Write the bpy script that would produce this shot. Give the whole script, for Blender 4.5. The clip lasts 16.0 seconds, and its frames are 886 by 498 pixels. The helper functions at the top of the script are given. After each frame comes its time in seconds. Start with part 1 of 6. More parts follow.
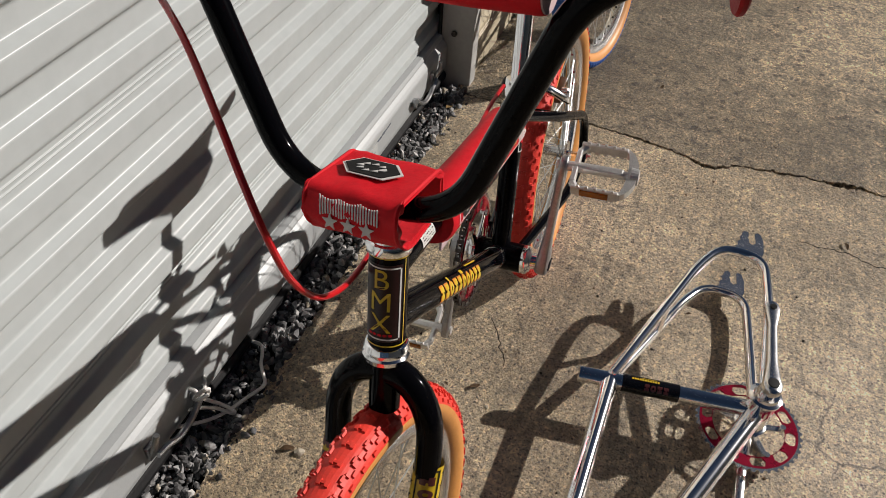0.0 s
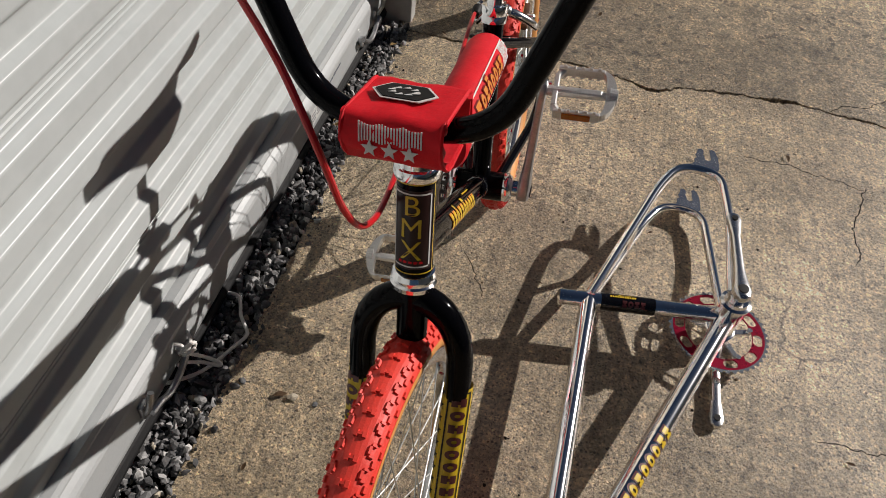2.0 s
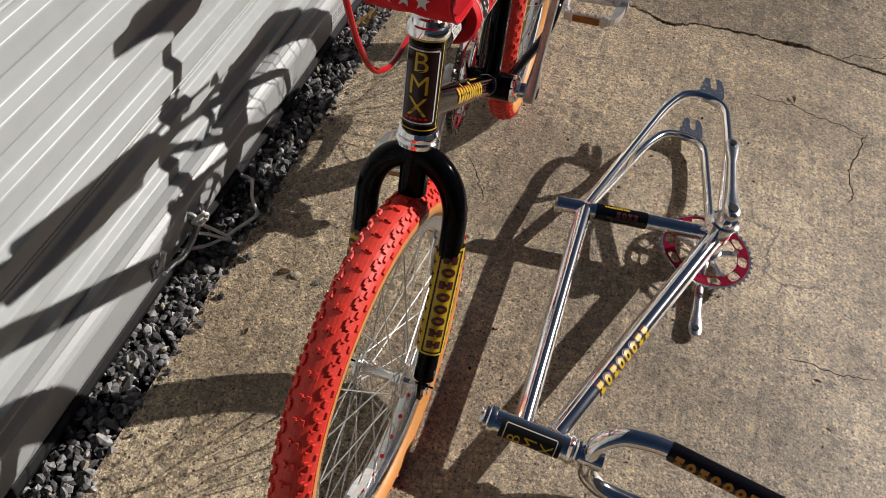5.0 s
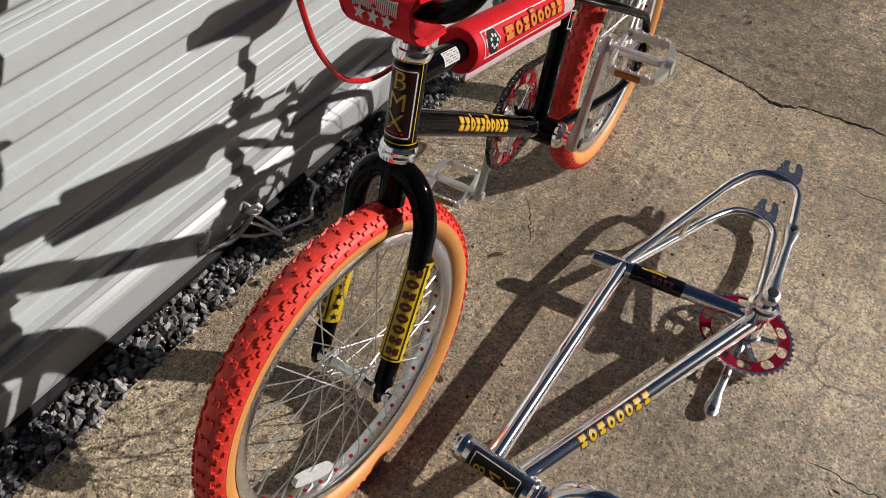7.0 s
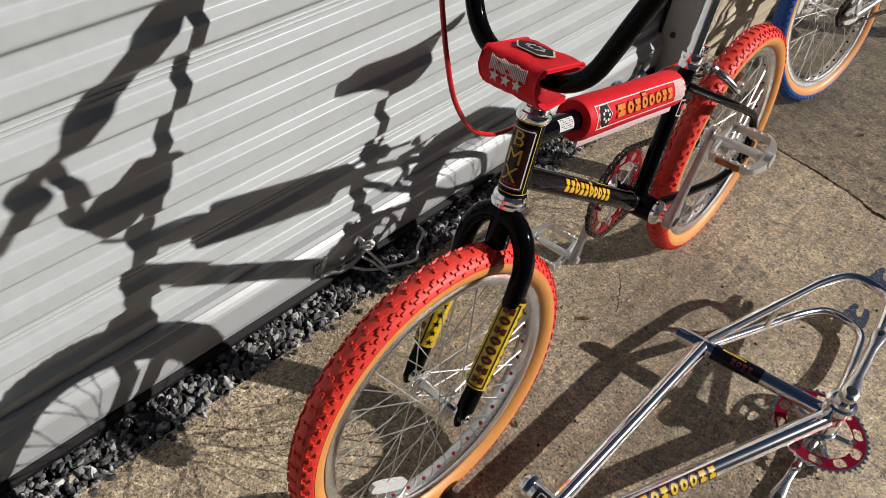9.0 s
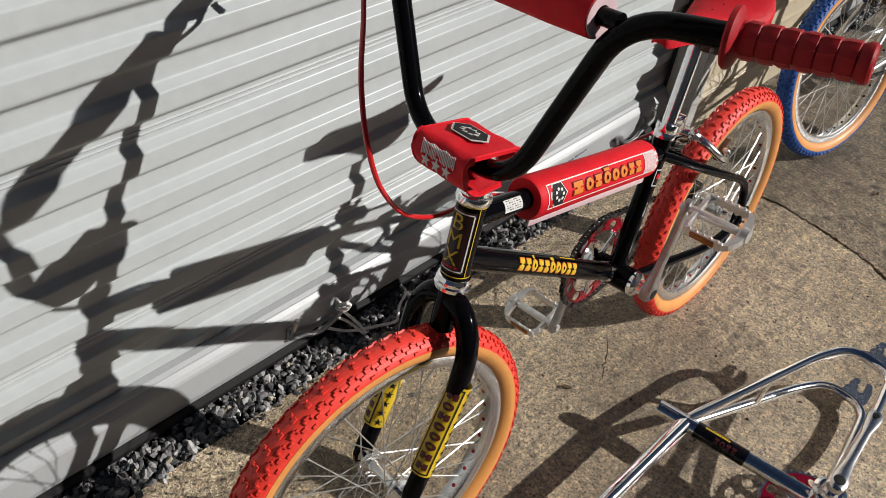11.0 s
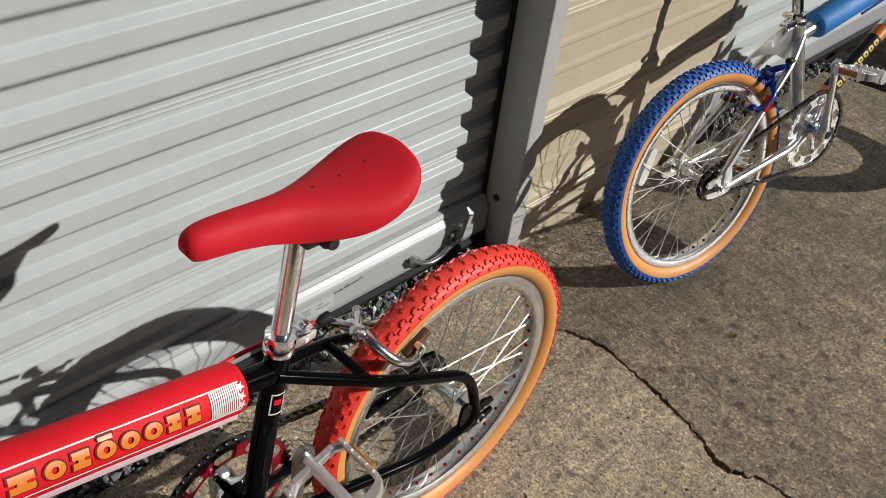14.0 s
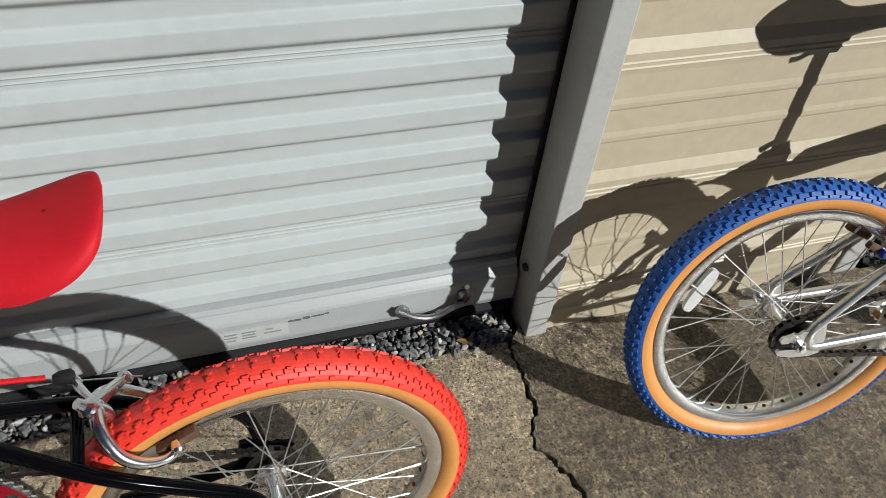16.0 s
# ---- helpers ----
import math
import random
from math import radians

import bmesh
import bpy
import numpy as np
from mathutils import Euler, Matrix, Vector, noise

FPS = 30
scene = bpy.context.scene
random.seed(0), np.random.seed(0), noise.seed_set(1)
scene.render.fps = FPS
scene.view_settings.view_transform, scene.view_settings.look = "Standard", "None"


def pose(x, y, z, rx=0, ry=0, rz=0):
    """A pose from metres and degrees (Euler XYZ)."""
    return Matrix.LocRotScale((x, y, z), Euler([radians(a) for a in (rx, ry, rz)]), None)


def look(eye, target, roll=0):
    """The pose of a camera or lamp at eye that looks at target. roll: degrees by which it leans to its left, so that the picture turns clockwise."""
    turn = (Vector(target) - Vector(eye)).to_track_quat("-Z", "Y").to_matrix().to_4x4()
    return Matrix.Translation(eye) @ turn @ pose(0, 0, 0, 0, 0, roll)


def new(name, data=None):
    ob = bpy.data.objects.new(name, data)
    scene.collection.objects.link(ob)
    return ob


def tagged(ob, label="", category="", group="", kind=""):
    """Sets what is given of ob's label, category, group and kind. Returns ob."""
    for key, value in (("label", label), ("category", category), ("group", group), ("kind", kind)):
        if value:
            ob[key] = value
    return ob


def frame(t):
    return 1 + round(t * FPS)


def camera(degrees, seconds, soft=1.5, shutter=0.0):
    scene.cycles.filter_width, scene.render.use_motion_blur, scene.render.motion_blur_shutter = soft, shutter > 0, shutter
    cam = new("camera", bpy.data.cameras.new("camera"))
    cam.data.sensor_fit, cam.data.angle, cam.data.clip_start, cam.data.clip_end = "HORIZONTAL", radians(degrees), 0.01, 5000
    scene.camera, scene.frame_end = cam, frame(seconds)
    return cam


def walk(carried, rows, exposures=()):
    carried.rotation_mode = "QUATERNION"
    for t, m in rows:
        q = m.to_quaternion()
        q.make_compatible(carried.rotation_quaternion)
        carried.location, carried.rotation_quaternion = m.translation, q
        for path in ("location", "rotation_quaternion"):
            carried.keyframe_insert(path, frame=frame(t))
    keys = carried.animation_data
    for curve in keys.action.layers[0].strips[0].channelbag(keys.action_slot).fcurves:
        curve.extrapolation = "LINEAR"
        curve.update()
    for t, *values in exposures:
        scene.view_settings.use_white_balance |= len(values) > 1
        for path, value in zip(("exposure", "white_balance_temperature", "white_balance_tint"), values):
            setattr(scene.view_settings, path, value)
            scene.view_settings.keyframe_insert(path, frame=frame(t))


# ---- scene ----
cam = camera(59.1, 16.0, soft=0.7)
PATH = [
    (0, (0.605, -0.294, 1.148), (0.165, 1.052, -0.265), 4.7),
    (0.5, (0.533, -0.342, 1.17), (0.232, 1.036, -0.248), 5.1),
    (1, (0.522, -0.317, 1.185), (0.288, 1.067, -0.24), 5.3),
    (1.5, (0.518, -0.313, 1.175), (0.304, 1.046, -0.277), 6.0),
    (2, (0.513, -0.343, 1.129), (0.312, 0.976, -0.361), 7.3),
    (2.5, (0.516, -0.394, 1.104), (0.332, 0.884, -0.423), 8.9),
    (3, (0.519, -0.438, 1.089), (0.359, 0.809, -0.466), 10.3),
    (3.5, (0.521, -0.43, 1.111), (0.378, 0.805, -0.456), 11.4),
    (4, (0.521, -0.428, 1.126), (0.381, 0.805, -0.442), 11.7),
    (4.2, (0.526, -0.449, 1.118), (0.383, 0.785, -0.449), 11.7),
    (6.3, (0.692, -0.432, 1.115), (0.289, 0.738, -0.456), 10.1),
    (6.5, (0.73, -0.408, 1.117), (0.271, 0.756, -0.443), 9.3),
    (7, (0.763, -0.414, 1.147), (0.189, 0.738, -0.384), 8.6),
    (7.5, (0.787, -0.464, 1.175), (0.11, 0.675, -0.324), 7.7),
    (8, (0.803, -0.478, 1.176), (0.06, 0.661, -0.291), 7.7),
    (8.5, (0.814, -0.502, 1.192), (0.009, 0.629, -0.246), 7.8),
    (8.7, (0.811, -0.512, 1.195), (-0.013, 0.615, -0.238), 8.2),
    (10.8, (0.855, -0.391, 1.213), (-0.118, 0.658, -0.184), 6.7),
    (11, (0.852, -0.372, 1.231), (-0.117, 0.7, -0.152), 6.3),
    (11.5, (0.826, -0.323, 1.238), (-0.111, 0.803, -0.124), 6.6),
    (12, (0.894, -0.234, 1.256), (-0.033, 0.931, -0.079), 6.8),
    (12.5, (0.965, -0.087, 1.242), (0.037, 1.095, -0.077), 7.0),
    (13, (0.946, 0.032, 1.234), (-0.001, 1.203, -0.082), 7.2),
    (13.5, (0.9, 0.184, 1.23), (-0.058, 1.326, -0.104), 7.4),
    (14, (0.891, 0.343, 1.218), (-0.119, 1.405, -0.142), 7.2),
    (14.5, (0.902, 0.509, 1.205), (-0.188, 1.454, -0.18), 6.8),
    (15, (0.866, 0.635, 1.173), (-0.288, 1.458, -0.239), 6.8),
    (15.5, (0.866, 0.769, 1.158), (-0.358, 1.441, -0.274), 6.8),
    (16, (0.875, 0.885, 1.164), (-0.411, 1.408, -0.276), 6.9),
]
walk(cam, [(t, look(eye, target, roll)) for t, eye, target, roll in PATH], exposures=[(0, 0.03, 6600, 13), (4, 0.02, 6600, 14), (7, 0.06, 6500, 14), (11, 0.12, 6400, 12), (13, 0.06, 6400, 11), (14.5, 0.02, 6300, 9), (16, 0.14, 6100, 7)])

# ---- world, sun, exposure ----
SUN_WAY = Vector((-0.69, -0.525, -0.497)).normalized()      # the way the sunlight travels
world = bpy.data.worlds.new("sky")
scene.world = world
world.use_nodes = True
wn = world.node_tree
sky = wn.nodes.new("ShaderNodeTexSky")
sky.sky_type, sky.sun_disc = "NISHITA", False
sky.sun_elevation = math.asin(-SUN_WAY.z)
sky.sun_rotation = math.atan2(-SUN_WAY.x, -SUN_WAY.y)
sky.air_density, sky.dust_density, sky.ozone_density = 1.0, 0.4, 3.0
wn.nodes["Background"].inputs[1].default_value = 0.0152
wn.links.new(sky.outputs[0], wn.nodes["Background"].inputs[0])
sun = new("sun", bpy.data.lights.new("sun", "SUN"))
sun.data.energy, sun.data.angle, sun.data.color = 5.2, radians(0.53), (1.0, 0.955, 0.89)
sun.matrix_world = Matrix.Translation((3, 3, 5)) @ SUN_WAY.to_track_quat("-Z", "Y").to_matrix().to_4x4()


# ---- materials ----
def material(name, colour, rough=0.5, metal=0.0, vary=0.1, scale=30.0, bump=0.0, bump_scale=200.0, coat=0.0, coat_rough=0.07, second=None, amount=0.5, per_object=0.0, spec=0.5):
    """A node material: a base colour broken at two scales, fine relief, gloss that varies."""
    m = bpy.data.materials.new(name)
    m.use_nodes = True
    n, l = m.node_tree.nodes, m.node_tree.links
    b = n["Principled BSDF"]
    if metal < 0.5:
        colour, second = [v * 0.78 for v in colour], second and [v * 0.78 for v in second]
    b.inputs["Metallic"].default_value = metal
    b.inputs["Coat Weight"].default_value = coat
    b.inputs["Coat Roughness"].default_value = coat_rough
    b.inputs["Specular IOR Level"].default_value = spec
    co = n.new("ShaderNodeTexCoord")
    big, fine = n.new("ShaderNodeTexNoise"), n.new("ShaderNodeTexNoise")
    big.inputs["Scale"].default_value, fine.inputs["Scale"].default_value = scale, scale * 9
    big.inputs["Detail"].default_value, fine.inputs["Detail"].default_value = 6, 4
    l.new(co.outputs["Object"], big.inputs["Vector"])
    l.new(co.outputs["Object"], fine.inputs["Vector"])
    mix = n.new("ShaderNodeMix")
    mix.data_type = "RGBA"
    mix.inputs[6].default_value = (*colour, 1)
    mix.inputs[7].default_value = (*(second or [c * (1 - vary * 2) for c in colour]), 1)
    add = n.new("ShaderNodeMath")
    add.operation = "MULTIPLY"
    l.new(big.outputs[0], add.inputs[0])
    l.new(fine.outputs[0], add.inputs[1])
    ramp = n.new("ShaderNodeMapRange")
    ramp.inputs["From Min"].default_value, ramp.inputs["From Max"].default_value = 0.16, 0.16 + 0.25 / max(amount, 0.05) * 0.5
    l.new(add.outputs[0], ramp.inputs["Value"])
    l.new(ramp.outputs[0], mix.inputs[0])
    out = mix.outputs[2]
    if per_object:
        info, hsv = n.new("ShaderNodeObjectInfo"), n.new("ShaderNodeHueSaturation")
        r2 = n.new("ShaderNodeMapRange")
        r2.inputs["To Min"].default_value, r2.inputs["To Max"].default_value = 1 - per_object, 1 + per_object
        l.new(info.outputs["Random"], r2.inputs["Value"])
        l.new(r2.outputs[0], hsv.inputs["Value"])
        l.new(out, hsv.inputs["Color"])
        out = hsv.outputs[0]
    l.new(out, b.inputs["Base Color"])
    rr = n.new("ShaderNodeMapRange")
    rr.inputs["To Min"].default_value, rr.inputs["To Max"].default_value = rough * 0.75, min(1, rough * 1.25)
    l.new(big.outputs[0], rr.inputs["Value"])
    l.new(rr.outputs[0], b.inputs["Roughness"])
    if bump:
        bn, bu = n.new("ShaderNodeTexNoise"), n.new("ShaderNodeBump")
        bn.inputs["Scale"].default_value, bn.inputs["Detail"].default_value = bump_scale, 5
        bu.inputs["Strength"].default_value, bu.inputs["Distance"].default_value = min(1.0, bump), 0.002
        l.new(co.outputs["Object"], bn.inputs["Vector"])
        l.new(bn.outputs[0], bu.inputs["Height"])
        l.new(bu.outputs[0], b.inputs["Normal"])
    return m


def concrete_material(name, tone, coarse, across_way, tone_stops):
    m = bpy.data.materials.new(name)
    m.use_nodes = True
    n, l = m.node_tree.nodes, m.node_tree.links
    b = n["Principled BSDF"]
    b.inputs["Roughness"].default_value = 0.43
    b.inputs["Specular IOR Level"].default_value = 1.0
    b.inputs["Coat Weight"].default_value, b.inputs["Coat Roughness"].default_value = 0.25, 0.5
    co = n.new("ShaderNodeTexCoord")

    def noise_tex(scale, detail=6, rough=0.6, src=None):
        t = n.new("ShaderNodeTexNoise")
        t.inputs["Scale"].default_value, t.inputs["Detail"].default_value, t.inputs["Roughness"].default_value = scale, detail, rough
        l.new(src or co.outputs["Object"], t.inputs["Vector"])
        return t.outputs[0]

    def ramp(src, *stops):
        r = n.new("ShaderNodeValToRGB")
        while len(r.color_ramp.elements) < len(stops):
            r.color_ramp.elements.new(0.5)
        for e, (p, c) in zip(r.color_ramp.elements, stops):
            e.position, e.color = p, (*c, 1)
        l.new(src, r.inputs[0])
        return r.outputs[0]

    def mixed(a, bb, f, mode="MIX"):
        x = n.new("ShaderNodeMix")
        x.data_type, x.blend_type = "RGBA", mode
        for s, v in ((6, a), (7, bb), (0, f)):
            if isinstance(v, (int, float)):
                x.inputs[s].default_value = v
            elif isinstance(v, tuple):
                x.inputs[s].default_value = (*v, 1)
            else:
                l.new(v, x.inputs[s])
        return x.outputs[2]

    patches = ramp(noise_tex(2.2, 7), (0.3, (0.46, 0.388, 0.285)), (0.5, (0.645, 0.548, 0.410)), (0.72, (0.77, 0.660, 0.505)))
    cement = mixed(patches, ramp(noise_tex(60, 8, 0.75), (0.34, (0.52, 0.49, 0.45)), (0.50, (1.0, 0.99, 0.97)), (0.64, (1.24, 1.23, 1.20))), 0.9, "MULTIPLY")
    v = n.new("ShaderNodeTexVoronoi")
    v.inputs["Scale"].default_value = 250 - 40 * coarse
    l.new(co.outputs["Object"], v.inputs["Vector"])
    grain = ((0.08, (0.25, 0.22, 0.20)), (0.35, (0.76, 0.74, 0.70)), (0.66, (1.14, 1.11, 1.06)), (0.93, (2.1, 2.0, 1.88))) if coarse > 0.5 else ((0.08, (0.26, 0.23, 0.21)), (0.28, (0.76, 0.74, 0.71)), (0.72, (1.2, 1.17, 1.13)), (0.95, (2.1, 2.03, 1.9)))
    hue = ramp(v.outputs["Color"], *grain)
    speck = mixed(cement, hue, min(1.0, 0.52 + 0.40 * coarse), "MULTIPLY")
    sand = ramp(noise_tex(300, 3, 0.7), (0.36, (0.5, 0.46, 0.42)), (0.46, (1.0, 0.99, 0.97)), (0.64, (1.3, 1.28, 1.24)))
    # close-set pits with crisp rims
    vq = n.new("ShaderNodeTexVoronoi")
    vq.inputs["Scale"].default_value = 185
    l.new(co.outputs["Object"], vq.inputs["Vector"])
    small = ramp(vq.outputs["Distance"], (0.18, (0.16, 0.13, 0.11)), (0.32, (1, 1, 1)))
    speck = mixed(speck, small, ramp(vq.outputs["Color"], (0.36, (0.95, 0.95, 0.95)), (0.46, (0, 0, 0))), "MULTIPLY")
    speck = mixed(speck, sand, 0.5, "MULTIPLY")
    pits = ramp(noise_tex(150, 3, 0.6), (0.355, (0.10, 0.08, 0.07)), (0.41, (1, 1, 1)))
    speck = mixed(speck, pits, 0.85, "MULTIPLY")
    # sparse blow holes and dark grit
    vp = n.new("ShaderNodeTexVoronoi")
    vp.inputs["Scale"].default_value = 75
    l.new(co.outputs["Object"], vp.inputs["Vector"])
    hole = ramp(vp.outputs["Distance"], (0.13, (0.14, 0.11, 0.09)), (0.22, (1, 1, 1)))
    some = ramp(vp.outputs["Color"], (0.45, (1, 1, 1)), (0.47, (0, 0, 0)))
    speck = mixed(speck, hole, some, "MULTIPLY")
    # scattered drip marks, thick in places
    vs = n.new("ShaderNodeTexVoronoi")
    vs.inputs["Scale"].default_value = 34
    l.new(co.outputs["Object"], vs.inputs["Vector"])
    drip = mixed(vs.outputs["Distance"], noise_tex(120, 4, 0.7), 0.35)
    spot = ramp(drip, (0.34, (0.28, 0.24, 0.20)), (0.39, (1, 1, 1)))
    where = mixed(ramp(noise_tex(2.6, 4, 0.6), (0.41, (0, 0, 0)), (0.53, (0.20 + 1.2 * coarse,) * 3)), ramp(vs.outputs["Color"], (0.5, (1, 1, 1)), (0.54, (0, 0, 0))), 1.0, "MULTIPLY")
    speck = mixed(speck, spot, where, "MULTIPLY")
    # hand-sized mottling
    speck = mixed(speck, ramp(noise_tex(13, 7, 0.7), (0.38, (0.66, 0.63, 0.58)), (0.50, (1.0, 1.0, 0.99)), (0.62, (1.22, 1.22, 1.20))), 0.30 + 0.75 * coarse, "MULTIPLY")
    # broad damp and worn patches
    wear = ramp(noise_tex(1.1, 5, 0.55), (0.38, (0.72, 0.69, 0.64)), (0.56, (1.12, 1.12, 1.12)))
    speck = mixed(speck, wear, 0.9, "MULTIPLY")
    # base tone scaled along across_way, its run made uneven by noise
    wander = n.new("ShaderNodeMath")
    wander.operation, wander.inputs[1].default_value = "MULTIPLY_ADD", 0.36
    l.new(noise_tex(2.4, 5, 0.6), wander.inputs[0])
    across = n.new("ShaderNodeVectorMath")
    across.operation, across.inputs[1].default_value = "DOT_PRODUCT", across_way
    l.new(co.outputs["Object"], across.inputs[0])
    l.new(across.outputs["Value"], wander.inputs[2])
    speck = mixed(speck, ramp(wander.outputs[0], *((p, (v, v * 0.992, v * 0.98)) for p, v in tone_stops)), 1.0, "MULTIPLY")
    dirt = ramp(noise_tex(7, 8, 0.65), (0.55, (1, 1, 1)), (0.70, (0.55, 0.51, 0.45)))
    speck = mixed(speck, dirt, 0.8, "MULTIPLY")
    # hairline cracks, broken off by a mask
    warp = n.new("ShaderNodeMix")
    warp.data_type, warp.inputs[0].default_value = "VECTOR", 0.06
    wob = n.new("ShaderNodeTexNoise")
    wob.inputs["Scale"].default_value, wob.inputs["Detail"].default_value = 14, 6
    l.new(co.outputs["Object"], wob.inputs["Vector"])
    l.new(co.outputs["Object"], warp.inputs[4])
    l.new(wob.outputs["Color"], warp.inputs[5])
    ve = n.new("ShaderNodeTexVoronoi")
    ve.feature = "DISTANCE_TO_EDGE"
    ve.inputs["Scale"].default_value = 2.6
    l.new(warp.outputs[1], ve.inputs["Vector"])
    line = ramp(ve.outputs["Distance"], (0.0, (0.15, 0.12, 0.1)), (0.007, (1, 1, 1)))
    keep = ramp(noise_tex(2.2, 3), (0.55, (0, 0, 0)), (0.61, (0.85, 0.85, 0.85)))
    speck = mixed(speck, line, keep, "MULTIPLY")
    # broom marks across the slab
    mp = n.new("ShaderNodeMapping")
    mp.inputs["Rotation"].default_value = (0, 0, radians(8))
    mp.inputs["Scale"].default_value = (90, 3, 1)
    l.new(co.outputs["Object"], mp.inputs["Vector"])
    broom = noise_tex(1.0, 4, 0.6, mp.outputs[0])
    speck = mixed(speck, ramp(broom, (0.35, (0.78, 0.77, 0.76)), (0.65, (1.12, 1.12, 1.12))), 1.0 - 0.5 * coarse, "MULTIPLY")
    if coarse:
        # a rougher, more weathered top: worn-out hollows and exposed grit
        speck = mixed(speck, ramp(noise_tex(24, 9, 0.78), (0.40, (0.42, 0.38, 0.33)), (0.5, (0.95, 0.94, 0.92)), (0.60, (1.5, 1.45, 1.36))), coarse, "MULTIPLY")
        speck = mixed(speck, ramp(noise_tex(95, 5, 0.7), (0.38, (0.4, 0.36, 0.32)), (0.48, (1, 1, 1)), (0.62, (1.35, 1.32, 1.26))), coarse, "MULTIPLY")
    speck = mixed(speck, (tone, tone, tone * 0.98), 1.0, "MULTIPLY")
    l.new(speck, b.inputs["Base Color"])
    h1, bu, bu2 = noise_tex(170, 3, 0.7), n.new("ShaderNodeBump"), n.new("ShaderNodeBump")
    bu.inputs["Strength"].default_value, bu.inputs["Distance"].default_value = 1.0, 0.010
    bu2.inputs["Strength"].default_value, bu2.inputs["Distance"].default_value = 1.0, 0.022 + 0.018 * coarse
    l.new(h1, bu.inputs["Height"])
    l.new(noise_tex(58, 6, 0.72), bu2.inputs["Height"])
    l.new(bu2.outputs[0], bu.inputs["Normal"])
    l.new(bu.outputs[0], b.inputs["Normal"])
    return m


# near slab paler at both ends; far slab darker by the wall, paler outward
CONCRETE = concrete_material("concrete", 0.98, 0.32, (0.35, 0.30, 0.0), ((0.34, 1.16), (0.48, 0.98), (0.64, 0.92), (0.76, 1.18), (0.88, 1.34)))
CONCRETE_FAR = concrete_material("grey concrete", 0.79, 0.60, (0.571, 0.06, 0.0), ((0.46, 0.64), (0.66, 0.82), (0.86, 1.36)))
ASPHALT = material("asphalt", (0.065, 0.064, 0.062), 0.9, vary=0.2, scale=3, bump=0.8, bump_scale=160)
SOIL = material("dark soil", (0.026, 0.022, 0.018), 0.95, vary=0.3, scale=60, bump=1, bump_scale=300, spec=0.1)
DOORWHITE = material("white painted steel", (0.495, 0.53, 0.53), 0.7, vary=0.04, scale=5, bump=0.02, bump_scale=120, spec=0.0, coat=0.30, coat_rough=0.28)
RAILGREY = material("galvanised rail", (0.43, 0.45, 0.455), 0.4, metal=0.1, vary=0.03, scale=25, bump=0.06, spec=0.2)
POSTGREY = material("grey painted steel", (0.47, 0.47, 0.45), 0.5, vary=0.06, scale=9, bump=0.08)
BEIGE = material("cream painted steel", (0.53, 0.46, 0.33), 0.5, vary=0.05, scale=6, bump=0.06)
RUBBER = material("black rubber", (0.014, 0.014, 0.015), 0.6, vary=0.2, scale=40, bump=0.2, spec=0.25)
BLACK = material("gloss black paint", (0.003, 0.003, 0.004), 0.10, vary=0.1, scale=20, spec=0.08)
CHROME = material("chrome", (0.95, 0.95, 0.96), 0.11, metal=1, vary=0.06, scale=14)
PLATE = material("worn chromed plate", (0.86, 0.86, 0.87), 0.25, metal=1, vary=0.1, scale=60, bump=0.1)
ALLOY = material("polished alloy", (0.78, 0.78, 0.78), 0.22, metal=1, vary=0.08, scale=40, bump=0.05)
CAST = material("worn cast alloy", (0.80, 0.79, 0.77), 0.38, metal=0.85, vary=0.12, scale=70, bump=0.12, bump_scale=250)
SATIN = material("satin chrome", (0.80, 0.80, 0.79), 0.30, metal=1, vary=0.08, scale=22)
SPOKE = material("dull spoke steel", (0.66, 0.66, 0.65), 0.42, metal=1, vary=0.1, scale=40)
BRAKEBLOCK = material("worn brown brake rubber", (0.13, 0.065, 0.035), 0.7, vary=0.2, scale=80, bump=0.2)
STEEL = material("dull steel", (0.45, 0.45, 0.46), 0.35, metal=1, vary=0.15, scale=50)
DARKSTEEL = material("dark oiled steel", (0.09, 0.08, 0.075), 0.4, metal=0.9, vary=0.25, scale=80)
REDRUBBER = material("red rubber", (0.88, 0.050, 0.030), 0.55, vary=0.08, scale=30, bump=0.15, bump_scale=400)
REDGRIP = material("dark red grip rubber", (0.40, 0.006, 0.012), 0.55, vary=0.1, scale=40, bump=0.15, bump_scale=500, spec=0.25)
REDPAD = material("red nylon pad", (0.76, 0.009, 0.020), 0.6, vary=0.1, scale=30, bump=0.22, bump_scale=900, spec=0.2)
REDSADDLE = material("red saddle plastic", (1.0, 0.026, 0.050), 0.6, vary=0.04, scale=18, bump=0.10, bump_scale=700, spec=0.35)
REDCABLE = material("red cable casing", (0.6, 0.01, 0.015), 0.3, vary=0.05)
REDRING = material("red anodised alloy", (0.42, 0.012, 0.03), 0.25, metal=0.6, vary=0.1, scale=40)
MAGENTARING = material("crimson anodised alloy", (0.40, 0.010, 0.045), 0.28, metal=0.75, vary=0.1, scale=40)
TANWALL = material("tan gum sidewall", (0.76, 0.33, 0.085), 0.5, vary=0.06, scale=30, bump=0.1)
BLUERUBBER = material("blue rubber", (0.028, 0.135, 0.50), 0.55, vary=0.12, scale=30, bump=0.15, bump_scale=400)
BLUEPAINT = material("blue anodised alloy", (0.012, 0.05, 0.35), 0.3, metal=0.4, vary=0.1, scale=40)
BLUEPAD = material("blue nylon pad", (0.016, 0.23, 0.66), 0.55, vary=0.1, scale=30, bump=0.3, bump_scale=900)
YELLOW = material("yellow decal", (0.72, 0.49, 0.015), 0.4, vary=0.06, scale=60)
